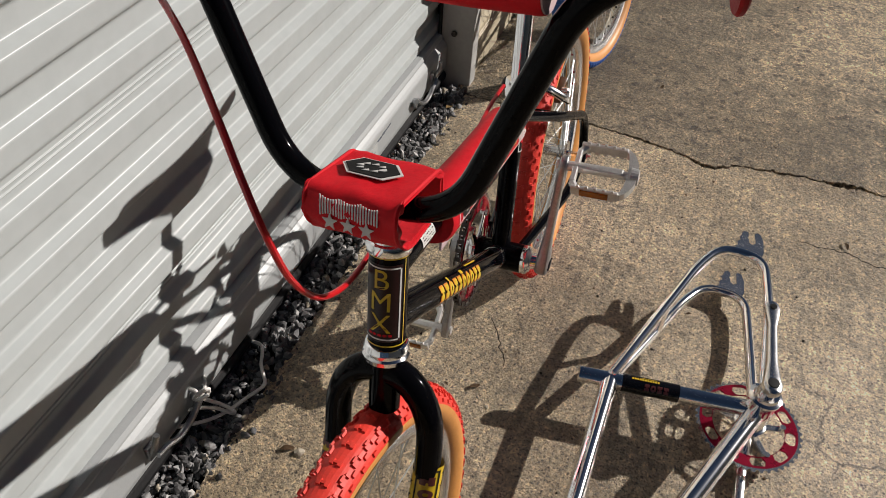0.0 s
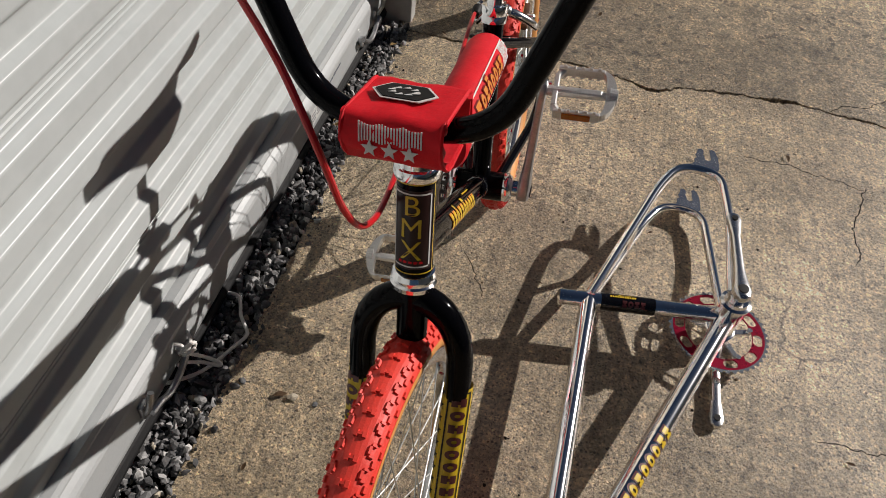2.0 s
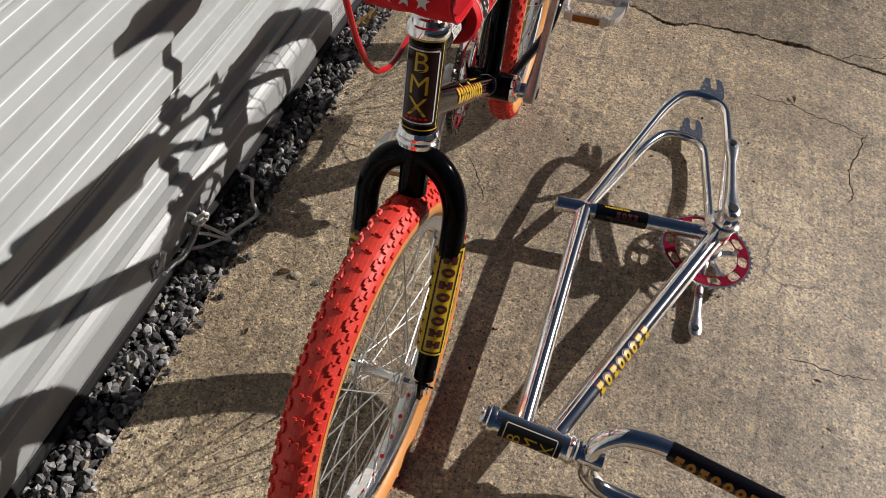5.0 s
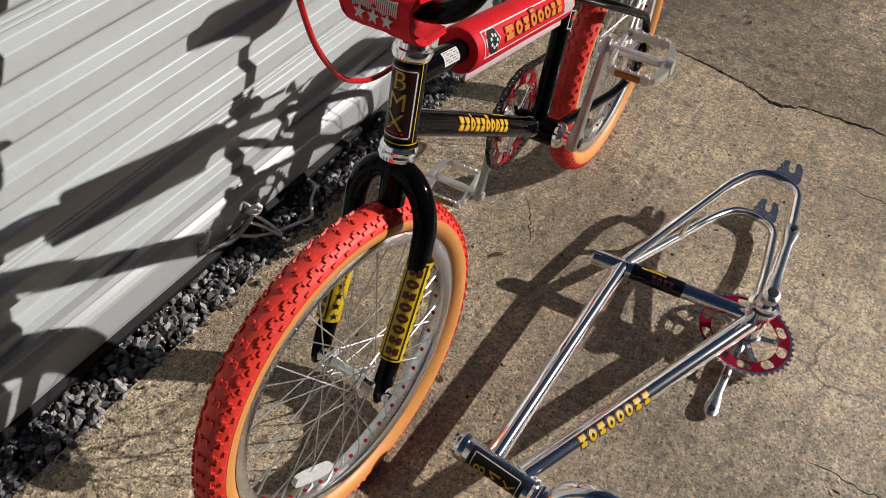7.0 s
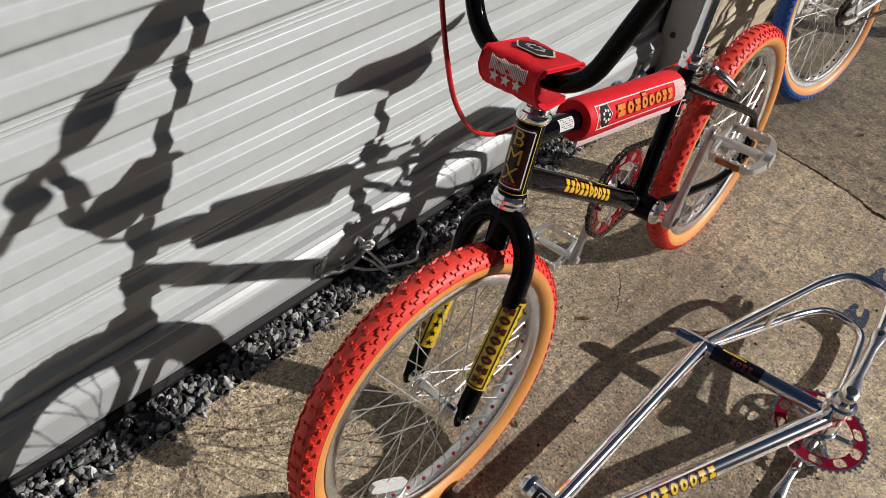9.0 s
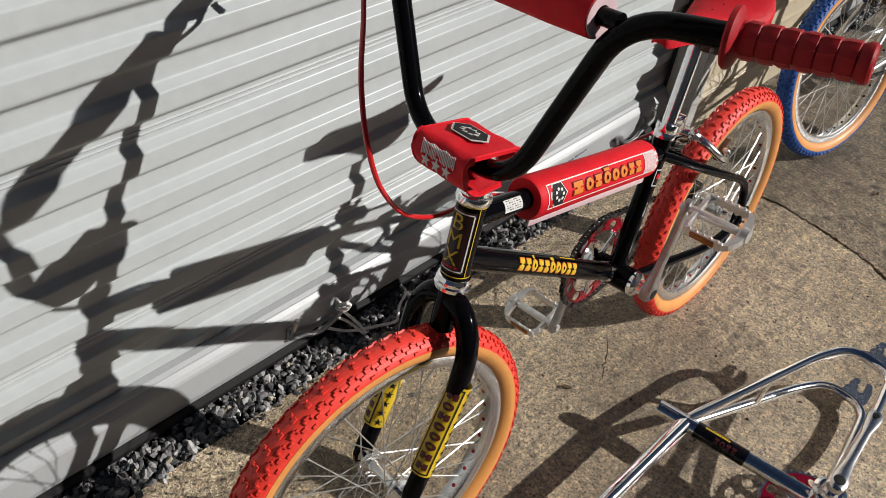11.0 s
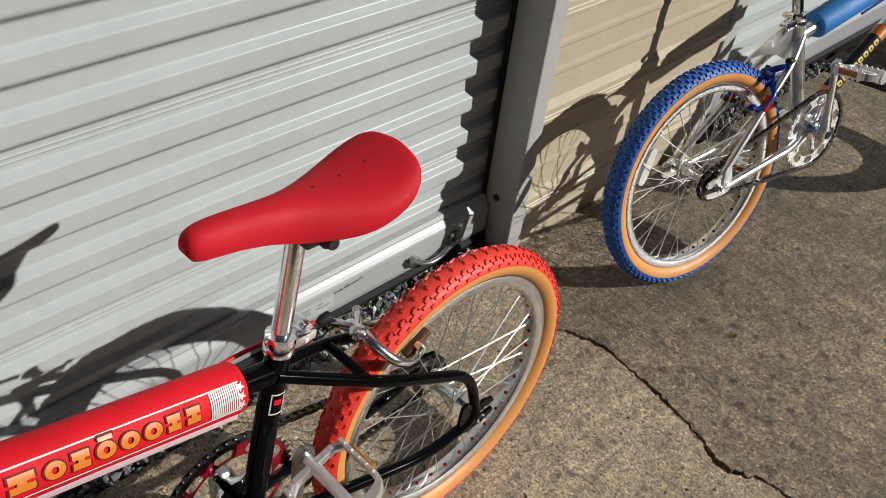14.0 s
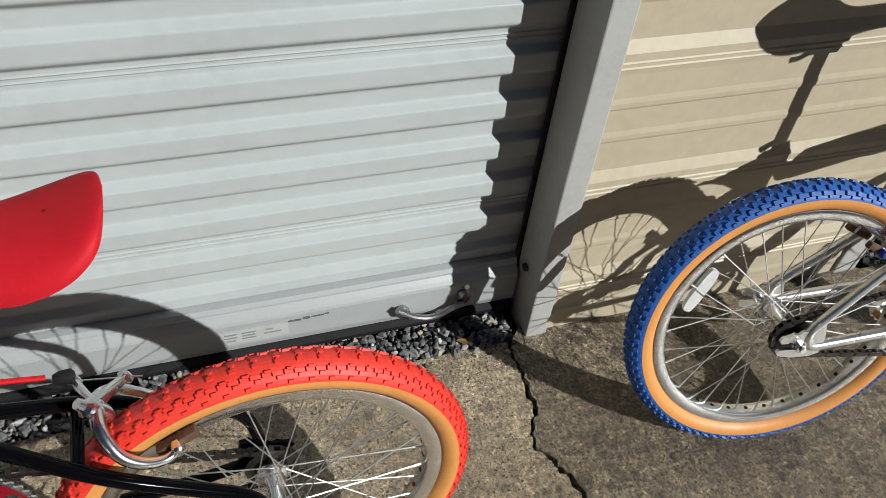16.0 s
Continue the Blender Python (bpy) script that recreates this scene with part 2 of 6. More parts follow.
ORANGE = material("orange decal edge", (0.75, 0.22, 0.02), 0.4, vary=0.06, scale=60)
ORANGEDULL = material("faded orange decal", (0.60, 0.25, 0.02), 0.4, vary=0.12, scale=60)
WHITEDECAL = material("white decal", (0.75, 0.74, 0.72), 0.45, vary=0.05, scale=60)
BLACKDECAL = material("black decal", (0.012, 0.012, 0.012), 0.5, vary=0.1, scale=60, spec=0.2)
BLACKGLOSS = material("glossy black decal", (0.006, 0.006, 0.008), 0.14, vary=0.1, scale=60, bump=0.05, bump_scale=120)
MAROON = material("dark maroon decal", (0.10, 0.018, 0.02), 0.35, vary=0.1, scale=60)
DEEPMAROON = material("near-black maroon decal", (0.030, 0.010, 0.010), 0.3, vary=0.2, scale=60, spec=0.3)
DARKRED = material("dark red print", (0.22, 0.012, 0.014), 0.6, vary=0.08, scale=60, spec=0.15)
GREYDECAL = material("grey print", (0.25, 0.26, 0.27), 0.5, vary=0.05)
SLATE = material("faded slate-blue print", (0.16, 0.18, 0.22), 0.5, vary=0.25, scale=120, amount=1.0)
REFLECTOR = material("clear ribbed reflector", (0.75, 0.76, 0.75), 0.2, vary=0.1, scale=120, bump=0.6, bump_scale=300)
AMBER = material("amber reflector", (0.5, 0.16, 0.02), 0.2, vary=0.1, scale=120, bump=0.3)
ROPE = material("pale grey cord", (0.92, 0.90, 0.86), 0.6, vary=0.1, scale=120, bump=0.3, bump_scale=700)
STONE = material("blue-grey crushed stone", (0.17, 0.175, 0.18), 0.8, vary=0.2, scale=70, bump=0.6, bump_scale=300)
PAPER = material("weathered printed paper", (0.50, 0.51, 0.50), 0.6, vary=0.08, scale=40)
LEAF = material("dry brown leaf", (0.16, 0.09, 0.04), 0.8, vary=0.2, scale=90, bump=0.5)
STRAW = material("dry straw-coloured leaf", (0.42, 0.27, 0.10), 0.8, vary=0.2, scale=90, bump=0.4)
PALESTONE = material("pale pebble", (0.5, 0.44, 0.34), 0.8, vary=0.2, scale=70, bump=0.5)
LININGWHITE = material("pale pad lining", (0.66, 0.48, 0.5), 0.8, vary=0.08, scale=60, bump=0.3)


# ---- mesh helpers ----
def part(name, bm, mat, parent=None, label="", m=None, smooth=True):
    """Links a bmesh (or shared mesh) as one object, under a thing or a part."""
    if isinstance(bm, bpy.types.Mesh):
        me = bm
    else:
        bmesh.ops.recalc_face_normals(bm, faces=bm.faces)
        me = bpy.data.meshes.new(name)
        if smooth:
            for fc in bm.faces:
                fc.smooth = True
            for e in bm.edges:
                if len(e.link_faces) == 2 and e.calc_face_angle(0) > 0.6:
                    e.smooth = False
        bm.to_mesh(me)
        bm.free()
        me.materials.append(mat)
    ob = new(name, me)
    if parent:
        ob.parent = parent
    if m is not None:
        ob.matrix_basis = m
    if label:
        ob["label"] = label
    return ob


def rounded(points, radius, n=6):
    """A polyline whose corners are rounded; radius may be one number or one for each inner corner."""
    pts = [Vector(p) for p in points]
    out = [pts[0]]
    for i in range(1, len(pts) - 1):
        r = radius[i - 1] if isinstance(radius, (list, tuple)) else radius
        a, b, c = pts[i - 1], pts[i], pts[i + 1]
        r = min(r, (a - b).length * 0.49, (c - b).length * 0.49)
        p, q = b + (a - b).normalized() * r, b + (c - b).normalized() * r
        for k in range(n + 1):
            u = k / n
            out.append(p * (1 - u) ** 2 + b * 2 * u * (1 - u) + q * u * u)
    out.append(pts[-1])
    return out


def smooth_line(points, n=6):
    """Catmull-Rom through the points."""
    p = [Vector(v) for v in points]
    p = [p[0] * 2 - p[1]] + p + [p[-1] * 2 - p[-2]]
    out = []
    for i in range(1, len(p) - 2):
        for k in range(n):
            u = k / n
            a, b, c, d = p[i - 1], p[i], p[i + 1], p[i + 2]
            out.append(0.5 * ((2 * b) + (c - a) * u + (2 * a - 5 * b + 4 * c - d) * u * u + (3 * b - a - 3 * c + d) * u ** 3))
    return out + [p[-2]]


def tube(bm, pts, r, seg=14, flat=None, r1=None):
    """Sweeps a circle along a line. flat: (up, ratio) squashes it along up; r1: radius at the end."""
    pts = [Vector(p) for p in pts]
    rings, nrm = [], None
    for i, p in enumerate(pts):
        tan = (pts[min(i + 1, len(pts) - 1)] - pts[max(i - 1, 0)]).normalized()
        if nrm is None:
            nrm = tan.orthogonal().normalized()
            if flat:
                nrm = (Vector(flat[0]) - tan * tan.dot(Vector(flat[0]))).normalized()
        else:
            nrm = (nrm - tan * tan.dot(nrm)).normalized()
        bi = tan.cross(nrm)
        rad = r if r1 is None else r + (r1 - r) * i / (len(pts) - 1)
        f = flat[1] if flat else 1.0
        rings.append([bm.verts.new(p + nrm * math.cos(2 * math.pi * k / seg) * rad * f + bi * math.sin(2 * math.pi * k / seg) * rad) for k in range(seg)])
    for a, b in zip(rings, rings[1:]):
        for k in range(seg):
            bm.faces.new((a[k], a[(k + 1) % seg], b[(k + 1) % seg], b[k]))
    bm.faces.new(rings[0])
    bm.faces.new(rings[-1])


def rod(bm, a, b, r, seg=14, r1=None):
    tube(bm, [a, b], r, seg, r1=r1)


def lathe(bm, profile, m=Matrix(), seg=28, closed=False):
    """Turns a profile of (along, radius) about the local x axis."""
    rings = [[bm.verts.new(m @ Vector((u, math.cos(2 * math.pi * k / seg) * r, math.sin(2 * math.pi * k / seg) * r))) for k in range(seg)] for u, r in profile]
    pairs = list(zip(rings, rings[1:])) + ([(rings[-1], rings[0])] if closed else [])
    for a, b in pairs:
        for k in range(seg):
            bm.faces.new((a[k], a[(k + 1) % seg], b[(k + 1) % seg], b[k]))
    if not closed:
        bm.faces.new(rings[0])
        bm.faces.new(rings[-1])


def box(bm, centre, size, m=Matrix(), bevel=0.0, taper=1.0):
    """A box with rounded edges; taper narrows its +z face."""
    c, s = Vector(centre), Vector(size) / 2
    vs = []
    for z in (-1, 1):
        k = taper if z > 0 else 1.0
        for x, y in ((-1, -1), (1, -1), (1, 1), (-1, 1)):
            vs.append(bm.verts.new(m @ (c + Vector((x * s.x * k, y * s.y * k, z * s.z)))))
    fs = [bm.faces.new([vs[i] for i in q]) for q in ((0, 3, 2, 1), (4, 5, 6, 7), (0, 1, 5, 4), (1, 2, 6, 5), (2, 3, 7, 6), (3, 0, 4, 7))]
    if bevel:
        bmesh.ops.bevel(bm, geom=list({e for f in fs for e in f.edges}), offset=bevel, segments=2, profile=0.5, affect="EDGES")


def prism(bm, outline, depth, m=Matrix()):
    """A flat outline (x, y) given thickness along z, centred."""
    a = [bm.verts.new(m @ Vector((x, y, -depth / 2))) for x, y in outline]
    b = [bm.verts.new(m @ Vector((x, y, depth / 2))) for x, y in outline]
    bm.faces.new(a[::-1])
    bm.faces.new(b)
    for i in range(len(a)):
        j = (i + 1) % len(a)
        bm.faces.new((a[i], a[j], b[j], b[i]))


def frame_of(origin, xaxis, zaxis):
    """A matrix with that x axis, and z as near zaxis as can be."""
    x = Vector(xaxis).normalized()
    z = (Vector(zaxis) - x * x.dot(Vector(zaxis))).normalized()
    y = z.cross(x)
    return Matrix.Translation(origin) @ Matrix((x, y, z)).transposed().to_4x4()


def thing(name, label, category, m=Matrix(), group="", kind=""):
    ob = new(name)
    ob.empty_display_size = 0.1
    ob.matrix_world = m
    return tagged(ob, label, category, group, kind)


def solid(name, bm, mat, label, category, kind="", group="", smooth=True, m=None):
    ob = part(name, bm, mat, smooth=smooth, m=m)
    return tagged(ob, label, category, group, kind)


# ---- ground: two slabs with an open crack between them, soil under it, gravel strip ----
random.seed(4)
SLAB_EDGE = 0.092          # where the concrete meets the gravel


def jagged(points, step, size):
    out = []
    for a, b in zip(points, points[1:]):
        a, b = Vector((*a, 0)), Vector((*b, 0))
        n = max(2, int((b - a).length / step))
        side = Vector((-(b - a).y, (b - a).x, 0)).normalized()
        for i in range(n):
            out.append(a.lerp(b, i / n) + (side * random.uniform(-size, size) if i else Vector()))
    return out + [Vector((*points[-1], 0))]


CRACK = jagged([(SLAB_EDGE, 1.360), (0.153, 1.354), (0.19, 1.357), (0.246, 1.350), (0.285, 1.327), (0.308, 1.323), (0.343, 1.346), (0.40, 1.367), (0.448, 1.368), (0.511, 1.367), (0.576, 1.360), (0.655, 1.348), (0.718, 1.326), (0.742, 1.325), (0.785, 1.358),
                (0.857, 1.374), (0.938, 1.388), (1.007, 1.393), (1.08, 1.402), (1.16, 1.392), (1.244, 1.386), (1.40, 1.375), (1.6, 1.40), (2.1, 1.36), (3.0, 1.42), (3.6, 1.36)], 0.007, 0.0046)


def gap(p):
    """Half the width of the crack at a point of it."""
    return 0.0040 + 0.0013 * math.sin(p.x * 37) + 0.0008 * math.sin(p.x * 211) + 0.0060 * math.exp(-((p.x - 1.03) / 0.035) ** 2) + 0.0022 * math.exp(-((p.x - 0.72) / 0.05) ** 2)


def slab(name, line, corners, label, mat):
    bm = bmesh.new()
    top = [bm.verts.new(p) for p in line + corners]
    low = [bm.verts.new(p + Vector((0, 0, -0.05))) for p in line + corners]
    bm.faces.new(top)
    for i in range(len(top)):
        j = (i + 1) % len(top)
        bm.faces.new((top[i], top[j], low[j], low[i]))
    bmesh.ops.triangulate(bm, faces=[f for f in bm.faces if len(f.verts) > 4])
    return solid(name, bm, mat, label, "concrete", kind="structure", smooth=False)


near_line = [p + Vector((0, -gap(p), 0)) for p in CRACK]
far_line = [p + Vector((0, gap(p), 0)) for p in reversed(CRACK)]
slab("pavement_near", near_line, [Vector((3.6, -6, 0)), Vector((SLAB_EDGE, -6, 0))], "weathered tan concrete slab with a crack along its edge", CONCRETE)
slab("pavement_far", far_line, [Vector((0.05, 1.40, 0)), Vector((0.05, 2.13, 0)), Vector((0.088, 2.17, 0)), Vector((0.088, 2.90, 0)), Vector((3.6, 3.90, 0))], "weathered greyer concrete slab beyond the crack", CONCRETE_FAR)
bm = bmesh.new()
bmesh.ops.create_grid(bm, x_segments=2, y_segments=2, size=1500)
solid("ground", bm, SOIL, "dark soil under and around the slabs", "ground", kind="structure", m=Matrix.Translation((0, 0, -0.03)))
# unseen dark ground, added so less light bounces back onto the doors
bm = bmesh.new()
for x0, x1, y0, y1 in ((3.6, 60, -60, 60), (-0.5, 3.6, -60, -6.0)):
    vs = [bm.verts.new((x, y, -0.002)) for x, y in ((x0, y0), (x1, y0), (x1, y1), (x0, y1))]
    bm.faces.new(vs)
solid("road", bm, ASPHALT, "unseen dark ground added past the concrete to cut bounced light", "road", kind="structure")

# unseen wall added to close the place and block the low sky's light
bm = bmesh.new()
box(bm, (6.3, 0, 1.45), (0.2, 70, 3.1), bevel=0.01)
solid("sky_block_wall", bm, POSTGREY, "unseen added grey wall that blocks the low sky", "wall", kind="structure", smooth=False)

# dark uneven ground past the far end of the concrete, standing for shade
bm = bmesh.new()
rnd = random.Random(31)
rows = [[bm.verts.new((0.03 + 3.57 * (i / 44) ** 1.6, 2.885 + 0.285 * 3.57 * (i / 44) ** 1.6 + (0.0 if j == 0 else 5.0 * (j / 40) ** 1.8), -0.025 if j == 0 else rnd.uniform(-0.012, 0.014))) for j in range(41)] for i in range(45)]
for p, q in zip(rows, rows[1:]):
    for j in range(40):
        bm.faces.new((p[j], q[j], q[j + 1], p[j + 1]))
solid("shade_bed", bm, SOIL, "dark uneven ground standing for shade past the concrete's end", "soil", kind="structure", smooth=False)


def stone_mesh(seed):
    rnd = random.Random(seed)
    bm = bmesh.new()
    bmesh.ops.create_icosphere(bm, subdivisions=1, radius=1)
    k = Vector((rnd.uniform(0.9, 1.6), rnd.uniform(0.6, 1.0), rnd.uniform(0.4, 0.75)))
    for v in bm.verts:
        v.co = Vector((v.co.x * k.x, v.co.y * k.y, v.co.z * k.z)) * rnd.uniform(0.72, 1.2)
    # crushed rock: cut a few flat faces
    for _ in range(6):
        d = Vector((rnd.uniform(-1, 1), rnd.uniform(-1, 1), rnd.uniform(-1, 1))).normalized()
        for v in bm.verts:
            h = v.co.dot(d) - 0.52
            if h > 0:
                v.co -= d * h
    return [v.co.copy() for v in bm.verts], [[v.index for v in f.verts] for f in bm.faces]


STONES = [stone_mesh(i) for i in range(14)]


def gravel(name, rows, label, mats, height):
    """Rows of (x0, x1, y0, y1, count): loose crushed stones, many in one mesh."""
    verts, faces, which = [], [], []
    rnd = random.Random(7)
    for x0, x1, y0, y1, count in rows:
        for _ in range(count):
            sv, sf = rnd.choice(STONES)
            r = rnd.choice((0.0045, 0.006, 0.0075, 0.009, 0.0105, 0.0130))
            m = Matrix.LocRotScale((rnd.uniform(x0, x1), rnd.uniform(y0, y1), rnd.uniform(*height)), Euler([rnd.uniform(0, 6.3) for _ in range(3)]), Vector((r, r, r)))
            base = len(verts)
            verts += [m @ v for v in sv]
            faces += [[base + i for i in f] for f in sf]
            which += [0 if rnd.random() < 0.975 else 1] * len(sf)
    me = bpy.data.meshes.new(name)
    me.from_pydata(verts, [], faces)
    for mt in mats:
        me.materials.append(mt)
    me.polygons.foreach_set("material_index", which)
    return tagged(new(name, me), label, "gravel", kind="stuff")


def stone_material():
    m = bpy.data.materials.new("crushed bluestone")
    m.use_nodes = True
    n, l = m.node_tree.nodes, m.node_tree.links
    b = n["Principled BSDF"]
    g, r, c, x, t = n.new("ShaderNodeNewGeometry"), n.new("ShaderNodeValToRGB"), n.new("ShaderNodeTexNoise"), n.new("ShaderNodeMix"), n.new("ShaderNodeTexCoord")
    for e, (p, v) in zip(r.color_ramp.elements, ((0.0, (0.026, 0.026, 0.027)), (1.0, (0.50, 0.49, 0.47)))):
        e.position, e.color = p, (*v, 1)
    e = r.color_ramp.elements.new(0.93)
    e.color = (0.29, 0.288, 0.285, 1)
    e = r.color_ramp.elements.new(0.6)
    e.color = (0.128, 0.127, 0.128, 1)
    l.new(g.outputs["Random Per Island"], r.inputs[0])
    c.inputs["Scale"].default_value, c.inputs["Detail"].default_value = 260, 5
    l.new(t.outputs["Object"], c.inputs["Vector"])
    x.data_type, x.blend_type, x.inputs[0].default_value = "RGBA", "OVERLAY", 0.5
    l.new(r.outputs[0], x.inputs[6])
    l.new(c.outputs[0], x.inputs[7])
    l.new(x.outputs[2], b.inputs["Base Color"])
    b.inputs["Roughness"].default_value = 0.75
    u = n.new("ShaderNodeBump")
    u.inputs["Strength"].default_value, u.inputs["Distance"].default_value = 0.6, 0.001
    l.new(c.outputs[0], u.inputs["Height"])
    l.new(u.outputs[0], b.inputs["Normal"])
    return m


BLUESTONE = stone_material()
gravel("gravel", [(0.0, 0.094, -0.75, 1.37, 4600), (0.0, 0.088, -3.0, -0.75, 1500), (0.085, 0.112, -0.7, 1.33, 160)], "blue-grey crushed stone filling the strip along the roller door", (BLUESTONE, PALESTONE), (-0.012, 0.004))
gravel("gravel_beyond", [(0.02, 0.088, 2.2, 2.95, 1000)], "blue-grey crushed stone along the far roller door", (BLUESTONE, PALESTONE), (-0.012, 0.004))


# ---- the shed's front: roller doors, post, cream panel ----
def ribbed(name, y0, y1, z0, z1, label, x=0.0, pitch=0.0803, first=0.1235):
    """A roller door's curtain: flat proud bands, each undercut by a slope below, and a recess with fine beads in every fourth."""
    raw, z, k = [], first, 0
    while z < z1:
        raw += [(z - 0.0095, -0.0145, 0.0040), (z + 0.0030, 0.0, 0.0045)]
        raw += [(z + 0.0335, 0.0, 0.0026), (z + 0.0435, -0.0140, 0.0030)]
        if k % 4 == 1:
            for q in (0.0520, 0.0600):
                raw += [(z + q, -0.0143, 0.0012), (z + q + 0.0020, -0.0122, 0.0010), (z + q + 0.0034, -0.0144, 0.0012)]
        z += pitch
        k += 1
    prof = [(raw[0][0], raw[0][1])]
    for (za, xa, _), (zb, xb, r), (zc, xc, _) in zip(raw, raw[1:], raw[2:]):
        A, B, C = Vector((za, xa)), Vector((zb, xb)), Vector((zc, xc))
        r = min(r, (A - B).length * 0.4, (C - B).length * 0.4)
        u, v = (A - B).normalized(), (C - B).normalized()
        prof.append(tuple(B + u * r * 1.25))
        for i in range(5):
            w = i / 4
            prof.append(tuple((B + u * r) * (1 - w) ** 2 + B * 2 * w * (1 - w) + (B + v * r) * w * w))
        prof.append(tuple(B + v * r * 1.25))
    prof.append((raw[-1][0], raw[-1][1]))
    bm = bmesh.new()
    cols = []
    n = 13
    for i in range(n):
        y = y0 + (y1 - y0) * i / (n - 1)
        wob = 0.0012 * math.sin(i * 1.7)
        cols.append([bm.verts.new((x + d + wob, y, zz)) for zz, d in prof] + [bm.verts.new((x - 0.03, y, zz)) for zz in (prof[-1][0], prof[0][0])])
    for a, b in zip(cols, cols[1:]):
        for i in range(len(a)):
            j = (i + 1) % len(a)
            bm.faces.new((a[i], a[j], b[j], b[i]))
    bm.faces.new(cols[0])
    bm.faces.new(cols[-1])
    return solid(name, bm, DOORWHITE, label, "roller door", kind="structure")


door = ribbed("door_1", -4.0, 1.425, 0.13, 2.3, "white corrugated steel roller door, closed", x=-0.010)
door2 = ribbed("door_2", 2.16, 6.0, 0.13, 2.3, "white corrugated steel roller door past the cream panel", x=0.02)


def rail(name, parent, y0, y1, x):
    prof = [(-0.028, 0.1355), (-0.006, 0.1355), (0.004, 0.1335), (0.0085, 0.1265), (0.009, 0.1225), (0.0155, 0.1155), (0.0205, 0.109), (0.0225, 0.104), (0.0225, 0.050), (0.0215, 0.046), (0.019, 0.036), (-0.028, 0.036)]
    bm = bmesh.new()
    a = [bm.verts.new((x + u, y0, z)) for u, z in prof]
    b = [bm.verts.new((x + u, y1, z)) for u, z in prof]
    for i in range(len(a)):
        j = (i + 1) % len(a)
        bm.faces.new((a[i], a[j], b[j], b[i]))
    bm.faces.new(a)
    bm.faces.new(b)
    part("bottom_rail", bm, RAILGREY, parent, "bright zinc-grey bottom rail", smooth=False)
    bm = bmesh.new()
    tube(bm, [(x + 0.008, y0, 0.018), (x + 0.008, y1, 0.018)], 0.0175, 10)
    part("rubber_seal", bm, RUBBER, parent, "black rubber weather seal")


rail("bottom_rail", door, -4.0, 1.386, 0.0)
rail("bottom_rail", door2, 2.16, 6.0, 0.02)


def slide_bolt(y, way):
    """A zinc slide bolt on the door's bottom rail: bracket ring, rod, bent handle."""
    bm = bmesh.new()
    o = Vector((0.0255, y, 0.070))
    lathe(bm, [(-0.003, 0.010), (0.004, 0.013), (0.010, 0.013), (0.011, 0.006), (-0.003, 0.006)], Matrix.Translation(o), 18, closed=True)
    pts = [o + Vector((0.012, way * d, dz)) for d, dz in ((-0.012, 0.014), (0.0, 0.004), (0.02, -0.012), (0.045, -0.022), (0.07, -0.020), (0.09, -0.008), (0.115, 0.0))]
    tube(bm, smooth_line(pts, 4), 0.0058, 10)
    box(bm, o + Vector((-0.002, way * 0.115, 0.004)), (0.014, 0.018, 0.03), bevel=0.002)
    tube(bm, rounded([o + Vector((0.004, way * 0.118, 0.0)), o + Vector((0.018, way * 0.122, 0.03)), o + Vector((0.02, way * 0.112, 0.055))], 0.012), 0.005, 9)
    return part("slide_bolt", bm, STEEL, door, "worn zinc slide bolt")


slide_bolt(1.165, 1)
slide_bolt(0.258, -1)
# printed stickers on the rail
bm = bmesh.new()
box(bm, (0.0230, 0.905, 0.074), (0.001, 0.115, 0.034))
sticker = part("sticker", bm, PAPER, door, "white printed sticker with unreadable lines", smooth=False)
bm = bmesh.new()
for i, (yy, zz, w) in enumerate(((0.865, 0.076, 0.02), (0.865, 0.068, 0.022), (0.865, 0.060, 0.016), (0.895, 0.076, 0.024), (0.895, 0.069, 0.022), (0.895, 0.062, 0.024), (0.935, 0.066, 0.03), (0.93, 0.075, 0.012))):
    box(bm, (0.0238, yy, zz + 0.006), (0.0006, w, 0.0028))
part("print", bm, GREYDECAL, sticker, smooth=False)
bm = bmesh.new()
for yy, zz, w, h in ((0.974, 0.0905, 0.022, 0.0042), (0.995, 0.0925, 0.012, 0.006), (1.014, 0.0930, 0.022, 0.0034), (1.030, 0.0945, 0.008, 0.003)):
    box(bm, (0.0229, yy, zz), (0.0008, w, h))
part("print", bm, SLATE, door, "worn slate-blue print on the rail", smooth=False)

bm = bmesh.new()
box(bm, (0.0455, 1.414, 1.15), (0.087, 0.043, 2.34), bevel=0.003)
post = solid("post", bm, POSTGREY, "grey-white painted steel post between the doors", "post", kind="structure", smooth=False)
bm = bmesh.new()
lathe(bm, [(-0.002, 0.0), (-0.002, 0.008), (0.003, 0.007), (0.0035, 0.0)], Matrix.Translation((0.038, 1.388, 0.142)) @ Matrix.Rotation(radians(-90), 4, "Z"), 12)
part("bolt_head", bm, DARKSTEEL, post, "dark bolt head")
# black strip put in to darken the guide gap like deep shade
bm = bmesh.new()
box(bm, (-0.001, 1.3915, 1.15), (0.006, 0.012, 2.30), bevel=0.001)
part("gap_shade_strip", bm, RUBBER, post, "black strip standing for shade in the door's guide gap", smooth=False)


